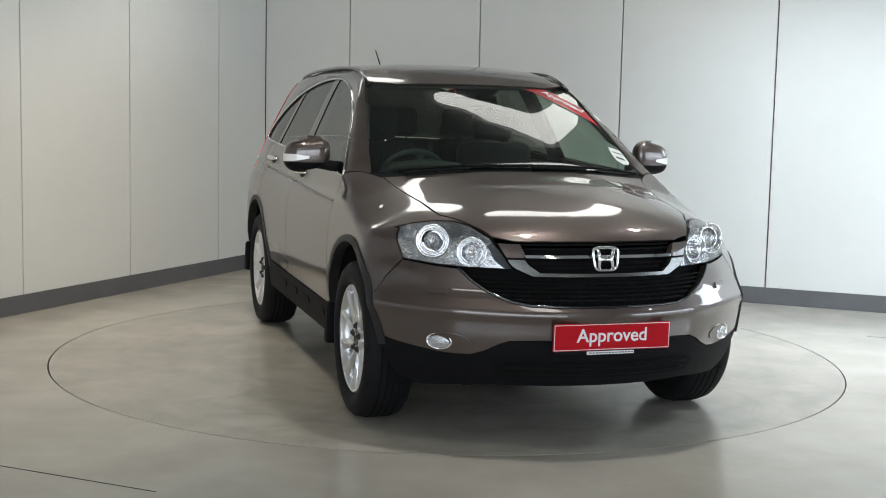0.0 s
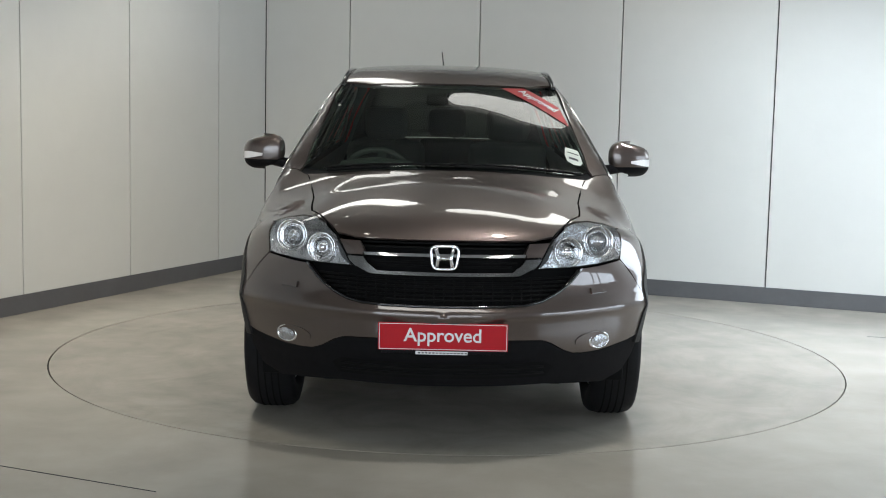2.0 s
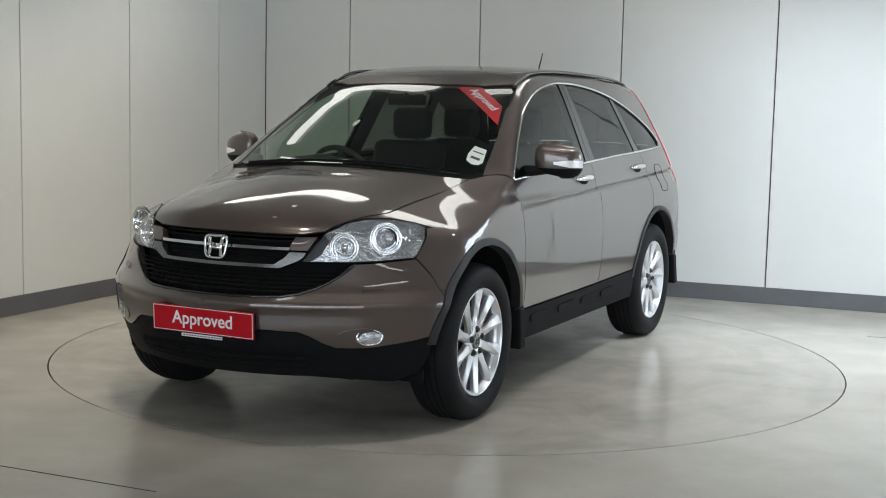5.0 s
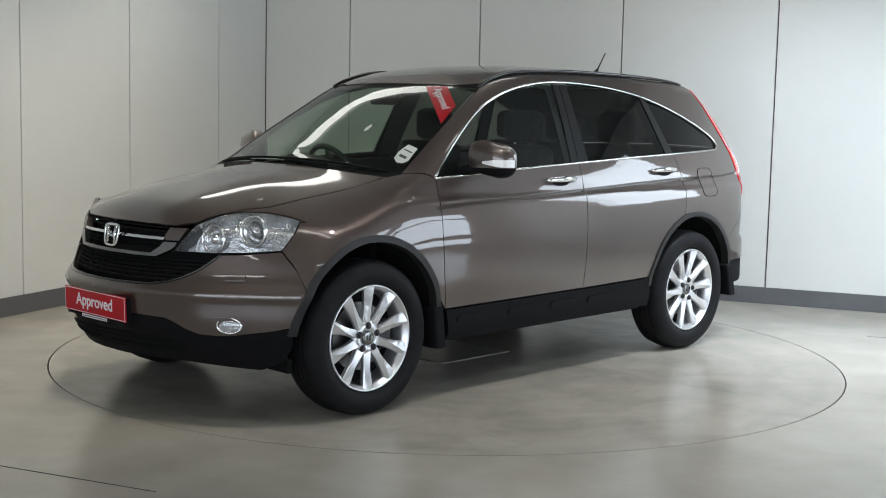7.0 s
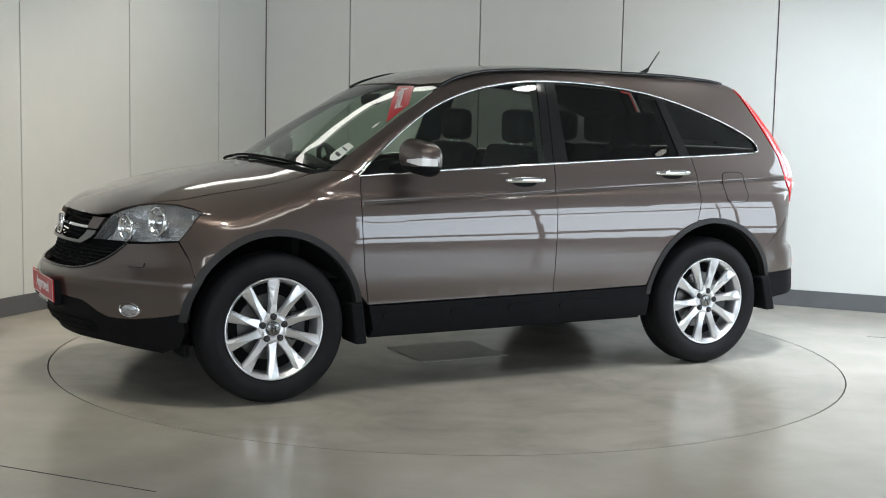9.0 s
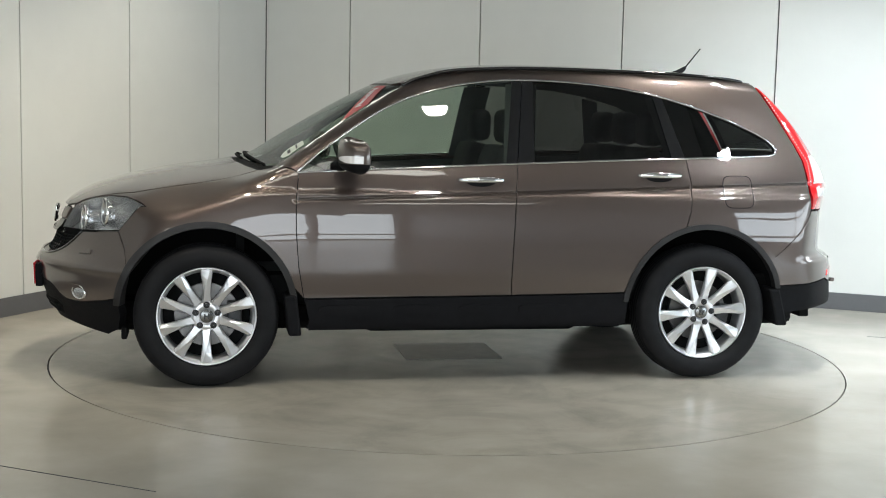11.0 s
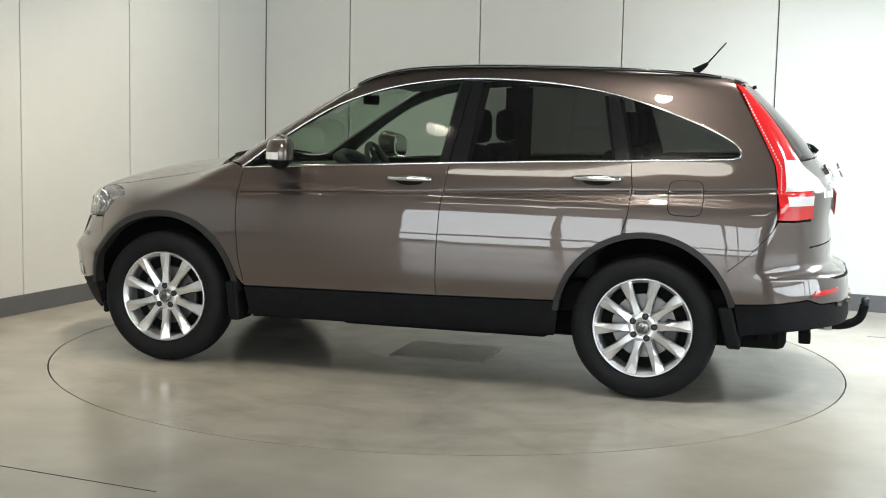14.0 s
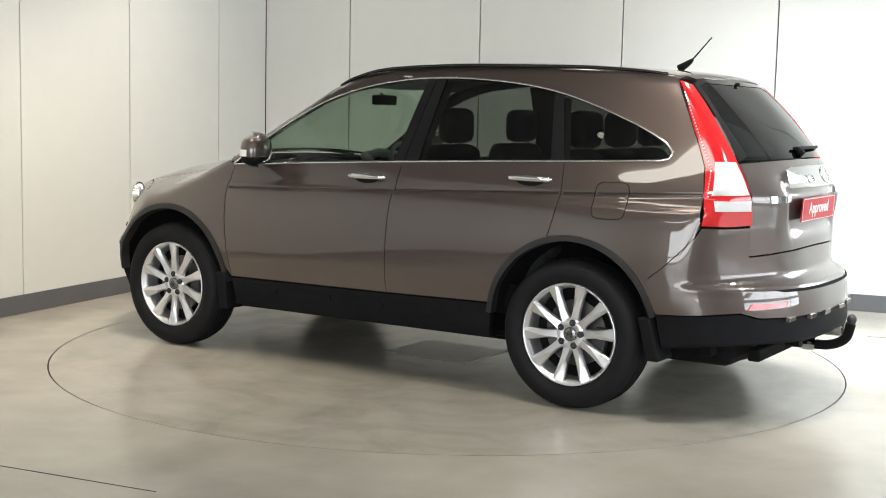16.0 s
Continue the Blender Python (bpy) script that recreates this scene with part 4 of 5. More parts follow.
both("seal", seal, LINER, headlight)
for (x, y, z), r in (((1.905, .515, .822), .060), ((1.792, .653, .860), .066)):
    m = Matrix.Translation((x, y, z)) @ pose(0, 0, 0, 0, -4, 16)

    def bowl(b):
        turned(b, [(r * .30, -.030), (r * .55, -.022), (r * .80, .0), (r * .93, .020), (r, .030), (r * 1.07, .028), (r * 1.07, .018)], 32, "x")
        bmesh.ops.transform(b, matrix=m, verts=b.verts)

    def ring(b):
        turned(b, [(r * .66, -.002), (r * .70, .012), (r * .76, .014), (r * .79, .002)], 32, "x")
        bmesh.ops.transform(b, matrix=m, verts=b.verts)

    def eye(b):
        turned(b, [(r * .50, -.012), (r * .46, .008), (r * .34, .022), (r * .16, .029), (.0005, .031)], 24, "x")
        bmesh.ops.transform(b, matrix=m, verts=b.verts)
    both("reflector_bowl", bowl, REFLECT, headlight, "polished reflector bowl", True)
    both("ring", ring, CHROME, headlight, "", True)
    both("projector", eye, BOWL if x < 1.8 else REFLECT, headlight, "glossy projector eye", True)


def ribs(b):
    for k in range(9):
        p0, p1 = Vector((1.69 - .012 * k, .735 - .004 * k, .80 + .012 * k)), Vector((1.665 - .012 * k, .70 - .010 * k, .90 + .003 * k))
        tube(b, [p0 - Vector((.02, .02, 0)), p1 - Vector((.02, .02, 0))], .004, 5, up=(1, 0, 0))


both("indicator_rib", ribs, CLEARTAIL, headlight)
# fog lamps and washer covers
for y, z in ((.660, .457),):
    c = Vector(N(y, z)) + Vector((.002, .002, 0))
    m = Matrix.Translation(c) @ pose(0, 0, 0, 0, 0, 38)

    def fog_cup(b):
        turned(b, [(.028, -.035), (.050, -.01), (.060, .006), (.066, .007), (.070, -.004), (.074, -.03)], 28, "x")
        bmesh.ops.scale(b, vec=(.7, .86, .52), verts=b.verts)
        bmesh.ops.transform(b, matrix=m, verts=b.verts)

    def fog_face(b):
        turned(b, [(.058, .0), (.04, .008), (.02, .012), (.0005, .013)], 28, "x")
        bmesh.ops.scale(b, vec=(.7, .86, .52), verts=b.verts)
        bmesh.ops.transform(b, matrix=m, verts=b.verts)

    def fog_bulb(b):
        turned(b, [(.024, -.02), (.022, .0), (.012, .004), (.0005, .005)], 16, "x")
        bmesh.ops.transform(b, matrix=m, verts=b.verts)
    fog = both("fog_lamp", fog_cup, REFLECT, car, "round fog lamp in a chrome cup", True)
    both("lens", fog_face, FOGLENS, fog, "bright ribbed lens", True)
    both("bulb", fog_bulb, CHROME, fog, "", True)
    fp = [(y - .020 + .080 * math.cos(a) * (1.1 if math.cos(a) < 0 else .9), z + .001 + .037 * math.sin(a)) for a in np.linspace(0, math.tau, 25)[:-1]]
    panel("fog_recess", [N(*p) for p in fp], (-.8, -.6, 0), PAINT, front_bumper, off=.004, thick=.005, inset=0, step=.02, mirror=True)
panel("washer_cover", [N(*p) for p in ((.615, .676), (.685, .676), (.69, .650), (.62, .648))], (-.8, -.6, 0), PAINT, front_bumper, off=.011, thick=.014, step=.02, mirror=True)


# number plates carry a red sign
def sign(name, m, parent_label):
    plate = new(name)
    plate.parent = car
    tagged(plate, parent_label)
    plate.matrix_basis = m
    part("board", box(bmesh.new(), -.006, 0, -.262, .262, -.0565, .0565, bevel=.002), SIGNRED, plate, "red sign board")
    bm = bmesh.new()
    box(bm, .0, .0012, -.258, .258, .0505, .053)
    box(bm, .0, .0012, -.258, .258, -.053, -.0505)
    box(bm, .0, .0012, -.258, -.2555, -.0505, .0505)
    box(bm, .0, .0012, .2555, .258, -.0505, .0505)
    part("border", bm, WHITE, plate, "thin white border")
    words("lettering", "Approved", .078, Matrix.Translation((.0008, -.0, .004)) @ pose(0, 0, 0, 90, 0, 90), WHITE, plate, .0008)
    return plate


front_sign = sign("sign_plate", pose(2.214, 0, .5015, 0, 2, 0), "red sign plate lettered in white")
bm = box(bmesh.new(), -.004, .001, -.11, .10, -.073, -.060)
part("dealer_strip", bm, WHITE, front_sign, "narrow white strip with small dark print")
bm = bmesh.new()
for k in range(14):
    box(bm, .001, .0016, -.10 + k * .0145, -.10 + k * .0145 + .009, -.069, -.064)
part("print_bar", bm, TRIM, front_sign)
bm = box(bmesh.new(), 2.17, 2.207, -.25, .25, .43, .55, bevel=.004)
part("plate_holder", bm, BLACK, car)

# cowl and wipers
cw = [T(x, y) for x, y in ((1.19, 0), (1.165, .3), (1.12, .5), (1.05, .695), (.985, .722), (.955, .705), (1.02, .62), (1.085, .4), (1.12, .2), (1.135, 0))]
panel("cowl", cw, (-.3, 0, -1), BLACK, car, off=-.012, inset=-.003, thick=.02, mirror="join", step=.04, label="black cowl under the windscreen")
for y0, y1 in ((.66, .02), (.05, -.60)):
    lineb = [Vector(T(1.105 - .20 * abs(y) ** 2, y)) + Vector((0, 0, .007)) for y in np.linspace(y0, y1, 12)]
    wp = part("wiper", tube(bmesh.new(), lineb, .007, 6), LINER, car, "black wiper at rest", True)
    arm = [Vector(T(1.15 - .20 * abs(y) ** 2, y)) + Vector((0, 0, .012)) for y in np.linspace(y1 + .02, (y0 + y1) / 2, 7)]
    part("wiper_arm", tube(bmesh.new(), arm, .008, 6), LINER, wp, "", True)

# ---- mirrors, handles, rails ----


def mirror_shell(b, z0, z1):
    u, v = 22, 14
    rows = []
    for i in range(v + 1):
        f = -math.pi / 2 + math.pi * i / v
        row = []
        for k in range(u):
            a = k * math.tau / u
            pw = lambda c, e: math.copysign(abs(c) ** e, c)
            row.append(b.verts.new((.592 + .070 * pw(math.cos(f), .7) * pw(math.cos(a), .75) - .030 * math.sin(a), .957 + .112 * pw(math.cos(f), .6) * pw(math.sin(a), .7),
                                    1.178 + .082 * pw(math.sin(f), .75) - .012 * math.sin(a))))
        rows.append(row)
    for a, c in zip(rows, rows[1:]):
        for k in range(u):
            b.faces.new((a[k], a[(k + 1) % u], c[(k + 1) % u], c[k]))
    bmesh.ops.remove_doubles(b, verts=b.verts, dist=1e-4)
    bmesh.ops.bisect_plane(b, geom=b.verts[:] + b.edges[:] + b.faces[:], plane_co=(0, 0, z0), plane_no=(0, 0, 1), clear_inner=True)
    bmesh.ops.bisect_plane(b, geom=b.verts[:] + b.edges[:] + b.faces[:], plane_co=(0, 0, z1), plane_no=(0, 0, 1), clear_outer=True)
    bmesh.ops.bisect_plane(b, geom=b.verts[:] + b.edges[:] + b.faces[:], plane_co=(.545, 0, 0), plane_no=(1, .2, 0), clear_inner=True)
    bmesh.ops.recalc_face_normals(b, faces=b.faces)


door_mirror = both("door_mirror", lambda b: mirror_shell(b, 1.137, 1.4), PAINT, front_door, "painted door mirror with clear indicator", True)
both("mirror_base", lambda b: mirror_shell(b, 1.0, 1.136), BLACK, front_door, "black lower mirror cover", True)


def mirror_foot(b):
    tube(b, [(.66, .805, 1.118), (.64, .85, 1.122), (.615, .91, 1.13)], lambda t: .030 - .006 * t, 10, 1.3)


both("mirror_foot", mirror_foot, BLACK, front_door, "", True)


def mirror_face(b):
    pts = rounded([(.556, .862, 1.112), (.536, 1.052, 1.106), (.536, 1.050, 1.236), (.556, .868, 1.246)], 2)
    slab(b, [(x, y, z) for x, y, z in pts], .004)


both("mirror_glass", mirror_face, CHROME, front_door, "mirror glass")


def indicator(b):
    rows = []
    for y, x in ((.955, .664), (.99, .654), (1.03, .636), (1.055, .612), (1.067, .58), (1.068, .553)):
        s = (y - .955) / .115
        h = .006 + .012 * min(1, s * 1.5)
        rows.append([b.verts.new((x + .003, y + .002, 1.163 + h - .004 * s)), b.verts.new((x + .004, y + .003, 1.163 - h - .004 * s))])
    for a, c in zip(rows, rows[1:]):
        b.faces.new((a[0], a[1], c[1], c[0]))


both("mirror_indicator", indicator, CLEARTAIL, front_door, "clear indicator lens", True)

for x0, z, doors in ((.043, 1.052, front_door), (-.929, 1.086, rear_door)):
    cx = x0 - .125
    # flat dark oval: the recess is not cut, its shade is coloured in
    cup = [(cx + .075 * math.cos(a), z - .006 + .024 * math.sin(a)) for a in np.linspace(0, math.tau, 24)[:-1]]
    panel("handle_shade", side(cup), LEFT, LINER, doors, off=.0008, thick=0, inset=0, step=.02, mirror=True, label="flat dark patch for the shade in the finger recess")

    def grip(b):
        pts = [(x0 - .25 * s, np.array(S(x0 - .25 * s, z))[1] + .006 + .030 * math.sin(math.pi * min(max(s, .0), 1)) ** .5, z + .004 * math.sin(math.pi * s) + .004) for s in np.linspace(0, 1, 15)]
        tube(b, pts, lambda t: .010 + .006 * math.sin(math.pi * t), 10, .6)
    both("handle", grip, CHROME, doors, "chrome pull handle", True)

sq = lambda c: math.copysign(abs(c) ** .42, c)
fl = [(-1.493 - .084 * sq(math.cos(a)), 1.010 + .084 * sq(math.sin(a))) for a in np.linspace(0, math.tau, 37)[:-1]]
panel("fuel_flap", side(fl), LEFT, PAINT, car, off=.0012, thick=.004, inset=0, step=.03, rows=CREASE, mirror=False, label="rounded fuel filler flap")
part("fuel_flap_gap", tube(bmesh.new(), [np.array(S(*p)) + np.array((0, .0006, 0)) for p in fl], .0022, 6, closed=True), LINER, car)


def rail(b):
    pts = [Vector(T(x, y)) + Vector((0, .008, h)) for x, y, h in ((.30, .568, .0), (.20, .560, .006), (0, .550, .010), (-.4, .545, .011), (-.8, .545, .011), (-1.2, .54, .010), (-1.5, .535, .006), (-1.62, .53, .0))]
    tube(b, flow(pts, 5), .009, 8, 1.3)


both("roof_rail", rail, GLOSSBLACK, car, "slim black roof rail", True)
bm = tube(bmesh.new(), [(-1.44, -.03, 1.652), (-1.475, -.03, 1.672), (-1.50, -.032, 1.690), (-1.512, -.033, 1.70)], lambda t: .022 - .014 * t, 10)
ant = part("aerial", bm, BLACK, car, "black rod aerial", True)
part("aerial_rod", tube(bmesh.new(), [(-1.508, -.032, 1.697), (-1.605, -.045, 1.812)], lambda t: .0045 - .0012 * t, 8, up=(0, 1, 0)), BLACK, ant, "", True)

# ---- rear end ----
CORNER_R = (.72, -.70, 0)
tail_back = [(-1.739, .524, 1.557), (-1.88, .58, 1.38), (-2.016, .634, 1.203), (-2.075, .648, 1.10), (-2.096, .640, 1.0), (-2.100, .626, .918)]
tl = side(TAIL_FRONT) + [(-2.02, .745, .913)] + tail_back[::-1]
tail_lamp = panel("tail_lamp", tl, CORNER_R, RED, car, off=.004, step=.025, mirror=True, thick=.02, label="tall red tail lamp with clear blocks")
panel("clear_block", [(-1.952, .735, 1.205), (-2.010, .646, 1.203), (-2.084, .655, 1.056), (-1.972, .80, 1.050)], CORNER_R, CLEARTAIL, tail_lamp, off=.0065, step=.025, mirror=True, thick=.006)
panel("clear_block", [(-1.972, .797, 1.034), (-2.092, .649, 1.034), (-2.094, .645, .984), (-1.974, .793, .984)], CORNER_R, CLEARTAIL, tail_lamp, off=.0065, step=.025, mirror=True, thick=.006)

panel("lamp_housing", tl, CORNER_R, LINER, tail_lamp, off=-.03, step=.05, mirror=True, rim=False, inset=-.014)


def beads(b):
    for k in range(34):
        s = k / 33
        p = Vector(S(*(-1.725 - .185 * min(1, s * 1.35) - .02 * s, 1.52 - .47 * s)))
        bmesh.ops.create_icosphere(b, subdivisions=1, radius=.0045, matrix=Matrix.Translation(p + Vector((-.012, .001, 0))))


both("led_bead", beads, CLEARTAIL, tail_lamp)
rg = [B(0, 1.585), B(.20, 1.585), (-1.722, .42, 1.578)] + [(-1.742, .515, 1.553), (-1.88, .572, 1.38), (-2.018, .626, 1.203)] + [B(.45, 1.212), B(.25, 1.216), B(0, 1.218)]
tailgate = panel("tailgate", [B(0, 1.212), B(.25, 1.210), B(.45, 1.206), B(.632, 1.198), B(.648, 1.10), B(.642, 1.0), B(.632, .918), B(.626, .778), B(.4, .788), B(.2, .794), B(0, .796)], AHEAD, PAINT, car, step=.02, mirror="join", inset=.001)
panel("rear_window", rg, (1, 0, -.4), REARGLASS, tailgate, off=.0, inset=-.002, step=.04, rim=False, mirror="join", label="dark privacy rear window")
panel("window_border", rg[:4] + rg[4:6] + [B(.55, 1.23), (-1.875, .535, 1.385), (-1.75, .475, 1.545), (-1.735, .40, 1.56), B(.20, 1.565), B(0, 1.565)], (1, -.2, -.4), GLOSSBLACK, tailgate, off=.002, inset=0, step=.03, rim=False, mirror="join")
panel("rear_spoiler", [T(-1.69, 0), T(-1.69, .3), T(-1.68, .50), (-1.722, .44, 1.582), B(.25, 1.592), B(0, 1.592)], (.7, 0, -1), PAINT, tailgate, off=.004, step=.03, mirror="join", thick=.02)
panel("garnish", [B(.375, 1.090), B(.372, 1.125), B(.345, 1.158), B(.28, 1.168), B(0, 1.17), B(0, 1.088)], AHEAD, CHROME, tailgate, off=.018, thick=.03, inset=0, mirror="join", step=.03, label="chrome bar over the plate")
rear_sign = sign("sign_plate", pose(-2.212, 0, .975, 0, 3, 180), "red sign plate lettered in white")
bm = bmesh.new()
ringr = rounded([(-2.215, -.055, 1.175), (-2.215, .055, 1.175), (-2.246, .046, 1.105), (-2.246, -.046, 1.105)], 2)
tube(bm, ringr, .006, 8, closed=True, up=(1, 0, 0))
part("badge", bm, CHROME, tailgate, "plain chrome badge", True)
bm = bmesh.new()
for y in (.34, .40, .46, .52):
    box(bm, -2.235, -2.2, y - .022, y + .018, 1.02, 1.05)
for w in bm.verts:
    w.co.x = B(w.co.y, w.co.z)[0] - (.006 if w.co.x < -2.22 else -.004)
part("model_bar", bm, CHROME, tailgate, "plain chrome bars")
part("rear_wiper", tube(bmesh.new(), [Vector(B(y, 1.262)) + Vector((-.016, 0, 0)) for y in np.linspace(.02, -.50, 9)], .009, 8), BLACK, tailgate, "black rear wiper", True)
part("wiper_boss", tube(bmesh.new(), [Vector(B(-.03, 1.235)), Vector(B(-.03, 1.25)) + Vector((-.03, 0, .005))], .022, 10), BLACK, tailgate, "", True)
part("washer_jet", tube(bmesh.new(), [Vector(B(.0, 1.57)) + Vector((0, 0, 0)), Vector(B(0, 1.57)) + Vector((-.02, 0, .004))], .009, 8), BLACK, tailgate)
rb = side([(x - .0012, z + .0012) for x, z in JOIN_R]) + side(arc(REAR_AXLE, .452, 146, 161, cz=ARCH_Z)) + [S(-1.752, .506)] + [B(.80, .520), B(.715, .526), B(.64, .500), B(.4, .494)] + [B(0, z) for z in (.491, .52, .55, .58, .60, .62, .635, .65, .665, .68, .70, .74, .791)] + [ B(.2, .789), B(.4, .783), B(.622, .773), B(.628, .85), B(.630, .908)] + [(-2.02, .745, .905)] + [S(-1.936, .908)]
rear_bumper = panel("rear_bumper", rb, CORNER_R, PAINT, car, step=.028, mirror="join", inset=.0012)
rl = [S(-1.752, .500)] + [B(.80, .514), B(.715, .520), B(.64, .494), B(.4, .488), B(0, .485), B(0, .46), B(0, .43), B(0, .40), B(0, .37), B(.4, .372), B(.62, .378)] + side([(-2.0, .372), (-1.86, .362), (-1.78, .35)])
panel("lower_rear_bumper", rl, CORNER_R, BLACK, car, off=-.004, step=.03, mirror="join", inset=.0, thick=.05, label="textured black lower rear bumper")
panel("reflector", [B(.692, .536), B(.668, .568), B(.48, .570), B(.50, .545)], CORNER_R, RED, rear_bumper, off=.004, step=.02, mirror=True, thick=.006)
# flat dark strip for the shade in the bumper's groove
panel("bumper_groove_shade", [B(.56, .624), B(0, .622), B(0, .606), B(.50, .612)], AHEAD, LINER, rear_bumper, off=.002, step=.03, inset=0, thick=0, mirror="join")
for y in (.12, .30, .47):
    for s_ in (1, -1):
        bm = box(bmesh.new(), -.012, .012, -.045, .045, -.011, .011, bevel=.004)
        bmesh.ops.transform(bm, matrix=Matrix.Translation((B(y, .487)[0], y * s_, .487)), verts=bm.verts)
        part("step_pad", bm, PAINT, rear_bumper, "small painted scuff pad")
# tow bar and exhaust
tow = part("tow_bar", tube(bmesh.new(), flow([(-2.02, 0, .30), (-2.19, 0, .300), (-2.30, 0, .305), (-2.375, 0, .345), (-2.40, 0, .42)], 6), .024, 12, up=(0, 1, 0)), LINER, car, "black swan-neck tow bar", True)
part("tow_ball", turned(bmesh.new(), [(.0005, .468), (.014, .464), (.022, .452), (.024, .440), (.020, .426), (.016, .415)], 20, "z", (-2.402, 0, 0)), DARKMETAL, tow, "", True)
part("tow_collar", tube(bmesh.new(), [(-2.17, 0, .300), (-2.235, 0, .301)], .034, 16, up=(0, 1, 0)), CHROME, tow, "bright steel collar")
part("tow_beam", box(bmesh.new(), -2.12, -2.06, -.50, .50, .27, .33, bevel=.008), LINER, tow)
part("tow_socket", tube(bmesh.new(), [(-2.12, .10, .325), (-2.19, .10, .325)], .034, 14, up=(0, 1, 0)), BLACK, tow)
ex = bmesh.new()
turned(ex, [(.045, -2.02), (.045, -2.285), (.041, -2.29), (.038, -2.28), (.038, -2.05)], 24, "x", (0, -.28, .350))
part("exhaust_tip", ex, SILVER, car, "bright steel exhaust tip", True)
part("rear_silencer", box(bmesh.new(), -2.0, -1.75, -.60, .30, .22, .36, bevel=.05), DARKMETAL, car, "", True)
part("hanger", box(bmesh.new(), -1.93, -1.86, .52, .62, .29, .37, bevel=.01), LINER, car)

# ---- cabin ----


def seat(y, x, name, width=.50):
    s = new(name)
    s.parent = car
    tagged(s, "charcoal cloth car seat")
    s.matrix_basis = pose(x, y, 0)
    hw = width / 2
    part("seat_base", box(bmesh.new(), -.05, .48, -hw, hw, .55, .74, bevel=.05), CLOTH, s, "", True)
    bm = box(bmesh.new(), -.07, .07, -hw + .02, hw - .02, .68, 1.24, bevel=.05)
    bmesh.ops.transform(bm, matrix=Matrix.Translation((0, 0, .68)) @ pose(0, 0, 0, 0, -14, 0) @ Matrix.Translation((0, 0, -.68)), verts=bm.verts)
    part("seat_back", bm, CLOTH, s, "", True)
    bm = box(bmesh.new(), -.055, .055, -.125, .125, 1.235, 1.425, bevel=.045)
    bmesh.ops.translate(bm, vec=(-.155, 0, 0), verts=bm.verts)
    part("headrest", bm, CLOTH, s, "", True)
    for yy in (-.05, .05):
        part("headrest_post", tube(bmesh.new(), [(-.135, yy, 1.18), (-.15, yy, 1.26)], .007, 6, up=(0, 1, 0)), CHROME, s)
    return s


seat(.36, -.17, "front_seat")
seat(-.36, -.17, "front_seat")
for y in (.42, 0, -.42):
    seat(y, -.98, "rear_seat", .42)
bm = box(bmesh.new(), -1.9, 1.0, -.76, .76, .40, .56, bevel=.02)
part("cabin_floor", bm, LINER, car, "black carpet")
bm = bmesh.new()
prof = [(1.10, 1.06), (.98, 1.075), (.82, 1.085), (.70, 1.075), (.62, 1.04), (.60, .96), (.66, .80), (.72, .60), (1.10, .60)]
rows = [[bm.verts.new((x - .10 * (abs(y) / .72) ** 2 * (1 if x > .9 else .3), y, z - .03 * (abs(y) / .72) ** 4)) for x, z in prof] for y in np.linspace(-.72, .72, 13)]
for a, c in zip(rows, rows[1:]):
    for k in range(len(prof) - 1):
        bm.faces.new((a[k], c[k], c[k + 1], a[k + 1]))
bmesh.ops.recalc_face_normals(bm, faces=bm.faces)
dash = part("dashboard", bm, TRIM, car, "dark grey dashboard", True)
bm = bmesh.new()
tube(bm, [(.62, -.56, 1.07), (.70, -.53, 1.115), (.72, -.36, 1.135), (.70, -.19, 1.115), (.62, -.16, 1.07)], .03, 8)
part("binnacle", bm, TRIM, dash, "", True)
st = bmesh.new()
sw_m = Matrix.Translation((.47, -.37, 1.03)) @ pose(0, 0, 0, 0, -64, 0)
ringp = [(.185 * math.cos(a), .185 * math.sin(a), 0) for a in np.linspace(0, math.tau, 41)[:-1]]
tube(st, ringp, .015, 10, closed=True)
bmesh.ops.transform(st, matrix=sw_m, verts=st.verts)
wheel_rim = part("steering_wheel", st, TRIM, car, "black steering wheel", True)
bm = bmesh.new()
turned(bm, [(.07, -.03), (.07, .01), (.05, .022), (.0005, .025)], 24, "z")
for a in (10, 170, 270):
    c, s_ = math.cos(radians(a)), math.sin(radians(a))
    tube(bm, [(.05 * c, .05 * s_, 0), (.18 * c, .18 * s_, 0)], .014, 8, 1.6)
bmesh.ops.transform(bm, matrix=sw_m, verts=bm.verts)
part("steering_boss", bm, TRIM, wheel_rim, "", True)
part("steering_column", tube(bmesh.new(), [(.48, -.37, 1.02), (.72, -.37, .93)], .04, 10), TRIM, wheel_rim, "", True)
bm = box(bmesh.new(), .405, .435, -.115, .115, 1.435, 1.495, bevel=.012)
rv = part("rear_view_mirror", bm, LINER, car, "black rear-view mirror", True)
part("mirror_stalk", tube(bmesh.new(), [(.425, 0, 1.485), (.448, 0, 1.502)], .010, 8, up=(0, 1, 0)), LINER, rv)
hl = [T(x, y) for x, y in ((.34, 0), (.30, .40), (.24, .53), (-.4, .53), (-1.2, .52), (-1.62, .50), (-1.66, 0))]
panel("headlining", hl, DOWN, LINING, car, off=-.045, thick=0, inset=0, step=.08, mirror="join", rim=False, label="pale grey headlining")
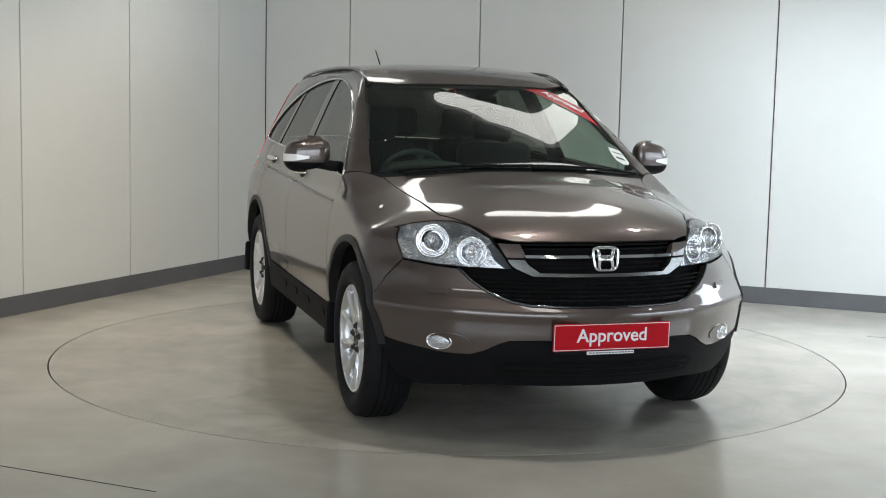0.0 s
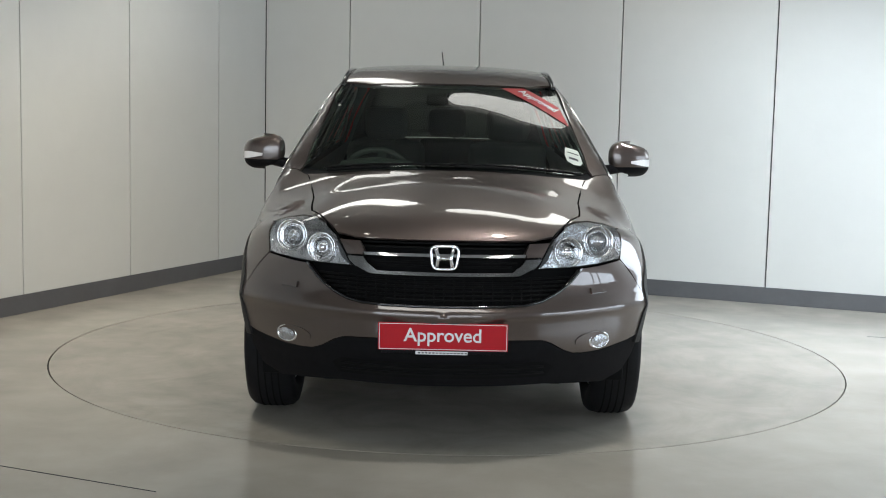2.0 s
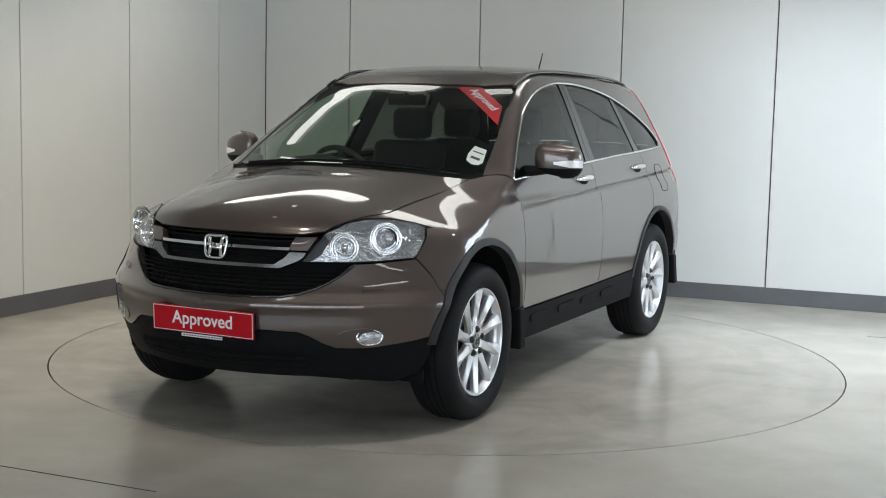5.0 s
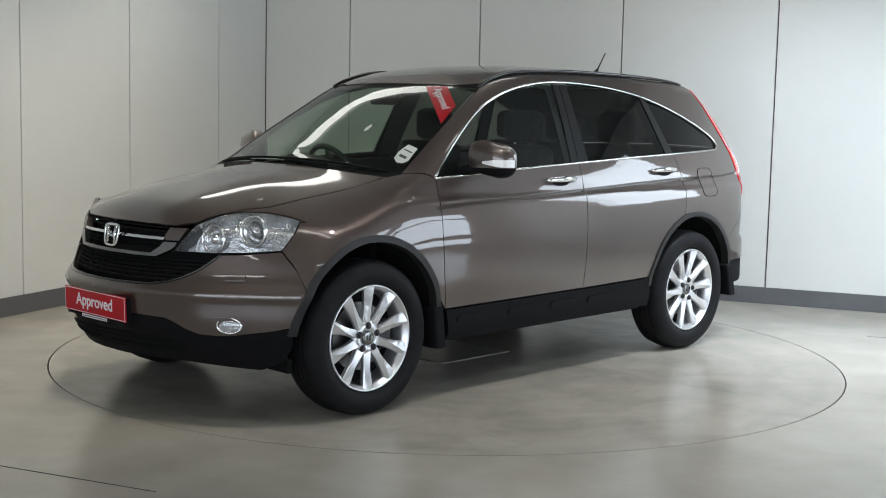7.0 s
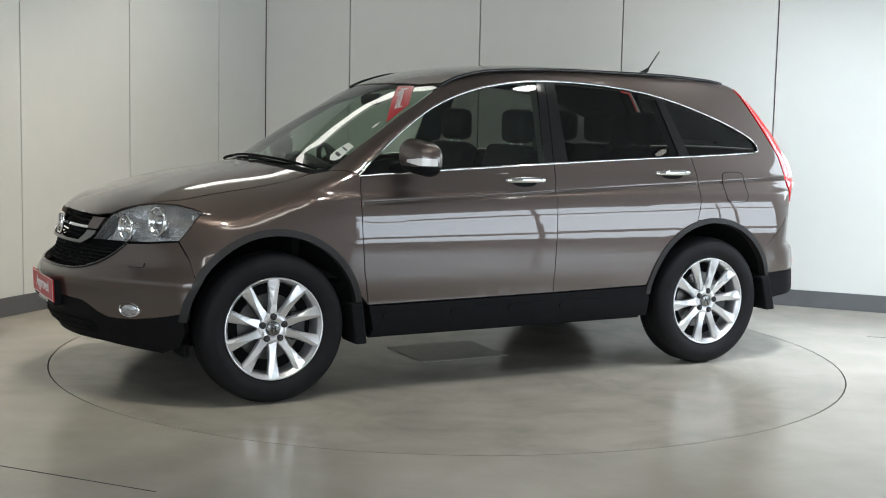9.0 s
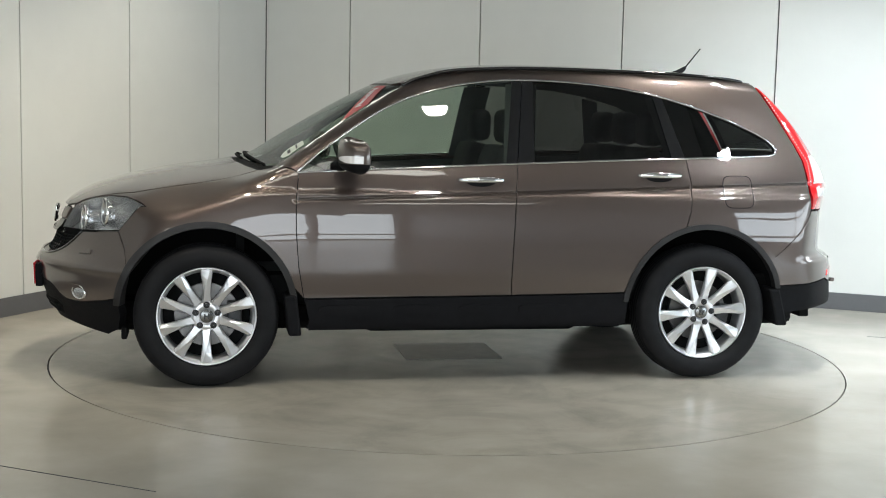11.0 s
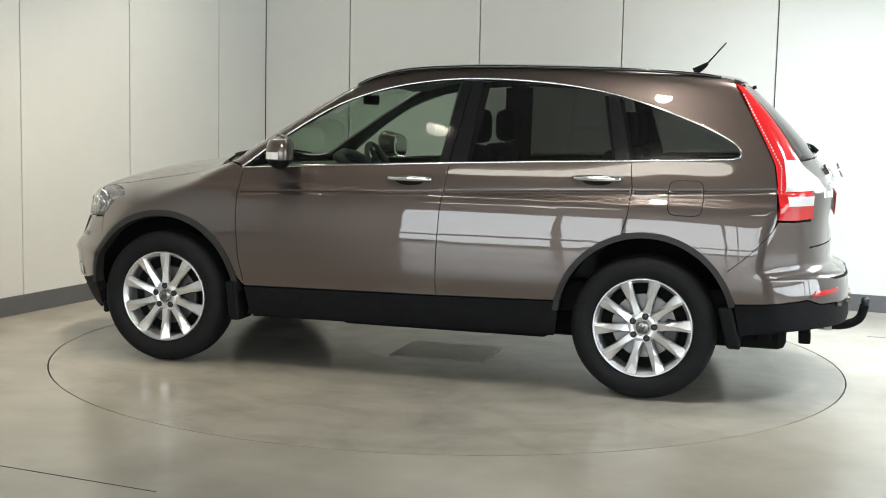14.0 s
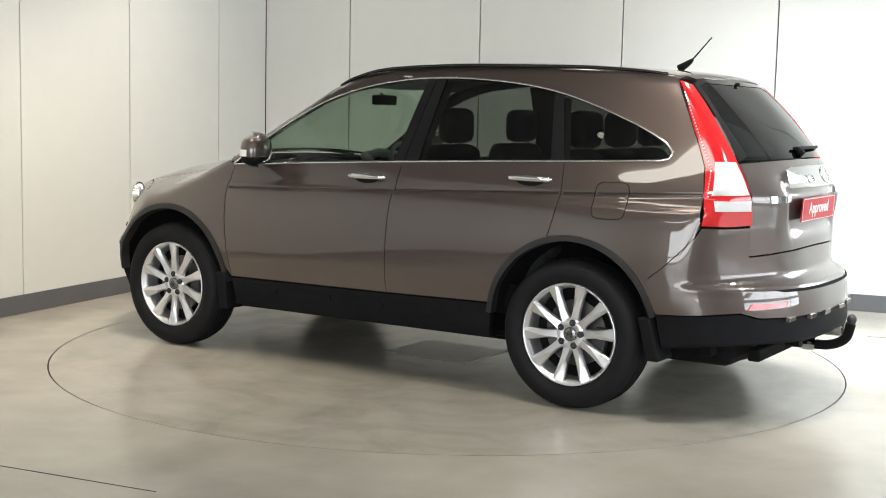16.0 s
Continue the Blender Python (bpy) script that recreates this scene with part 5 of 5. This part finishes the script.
pl = [(.86, 1.09), (.73, 1.21), (.55, 1.34), (.37, 1.445), (.20, 1.512), (0, 1.553), (-.35, 1.59), (-.83, 1.566), (-1.07, 1.528), (-1.28, 1.472), (-1.48, 1.394), (-1.66, 1.32), (-1.66, 1.56), (-1.2, 1.60), (-.35, 1.612), (0, 1.60), (.24, 1.545), (.45, 1.45), (.70, 1.29)]
panel("pillar_lining", side(pl), LEFT, TRIM, car, off=-.03, thick=0, inset=0, step=.06, mirror=True, rim=False, label="grey pillar lining")
for x0, x1, t in ((-.215, -.385, -.05), (-1.12, -1.225, .08)):
    panel("pillar_lining", between(x0, x1, t, t), LEFT, TRIM, car, off=-.04, thick=0, inset=0, mirror=True, rim=False)
panel("door_lining", side([(.84, .60), (.84, 1.075), (.53, 1.098), (-.287, 1.138), (-1.21, 1.178), (-1.66, 1.198), (-1.66, .90), (-.90, .90), (-.80, .60)]), LEFT, TRIM, car, off=-.07, thick=0, inset=0, step=.08, mirror=True, rim=False, label="dark grey door lining")
panel("rear_pillar_lining", side([(-1.60, 1.352), (-1.71, 1.295), (-1.757, 1.25), (-1.757, 1.22), (-1.735, 1.20), (-1.66, 1.19), (-1.66, .80), (-1.95, .80), (-1.95, 1.14), (-1.86, 1.29), (-1.76, 1.48), (-1.66, 1.57)]), LEFT, TRIM, car, off=-.05, thick=0, inset=0, step=.06, mirror=True, rim=False, label="grey rear pillar lining")
tg = [B(0, 1.21), B(.45, 1.205), B(.60, 1.19), B(.58, .80), B(0, .80)]
panel("tailgate_lining", tg, AHEAD, TRIM, car, off=-.06, thick=0, inset=0, step=.08, mirror="join", rim=False)
bm = box(bmesh.new(), -1.66, -1.12, -.60, .60, 1.06, 1.075, bevel=.005)
part("parcel_cover", bm, TRIM, car, "dark load cover")
part("bulkhead", box(bmesh.new(), 1.12, 1.16, -.70, .70, .40, 1.03), LINER, car)

# stickers behind the windscreen
SCREEN = (-.6, 0, -1)
sash = panel("sash_sticker", [T(.395, .285), T(.360, .410), T(.478, .590), T(.626, .632)], SCREEN, SIGNRED, car, off=.0006, thick=0, inset=0, step=.02, rim=False, label="red sash sticker lettered in white")
p0, p1 = Vector(T(.385, .352)), Vector(T(.55, .606))
nrm = Vector(slope(np.array([T(.46, .48)]))[0])
tx = (p1 - p0).normalized()
ty = nrm.cross(tx).normalized()
mm = Matrix((tx, ty, tx.cross(ty))).transposed().to_4x4()
mm.translation = p0.lerp(p1, .5) + nrm * .011
words("lettering", "Approved", .062, mm, WHITE, sash, .0003)
disc = panel("paper_disc", [T(.818, .598), T(.818, .664), T(.90, .682), T(.925, .668), T(.935, .635), T(.92, .602), T(.88, .592)], SCREEN, PAPER, car, off=.0006, thick=0, inset=0, step=.02, rim=False, label="pale paper disc")
panel("print_bar", [T(.850, .606), T(.850, .662), T(.858, .664), T(.858, .606)], SCREEN, TRIM, disc, off=.0012, thick=0, inset=0, step=.02, rim=False)
panel("print_bar", [T(.885, .612), T(.885, .660), T(.900, .660), T(.900, .612)], SCREEN, TRIM, disc, off=.0012, thick=0, inset=0, step=.02, rim=False)



# ---- what moves ----
ANGLES = [-72.13, -81.0, -89.75, -98.55, -107.37, -116.2, -125.05, -133.95, -142.8, -151.6, -160.3, -168.95, -177.6, -186.35, -195.15, -203.9, -212.6]


def motions():
    walk(car, [(float(t), pose(0, 0, 0, 0, 0, a) @ pose(.0812, -.0265, 0)) for t, a in enumerate(ANGLES)])
    walk(table, [(float(t), pose(0, 0, 0, 0, 0, a)) for t, a in enumerate(ANGLES)])


motions()
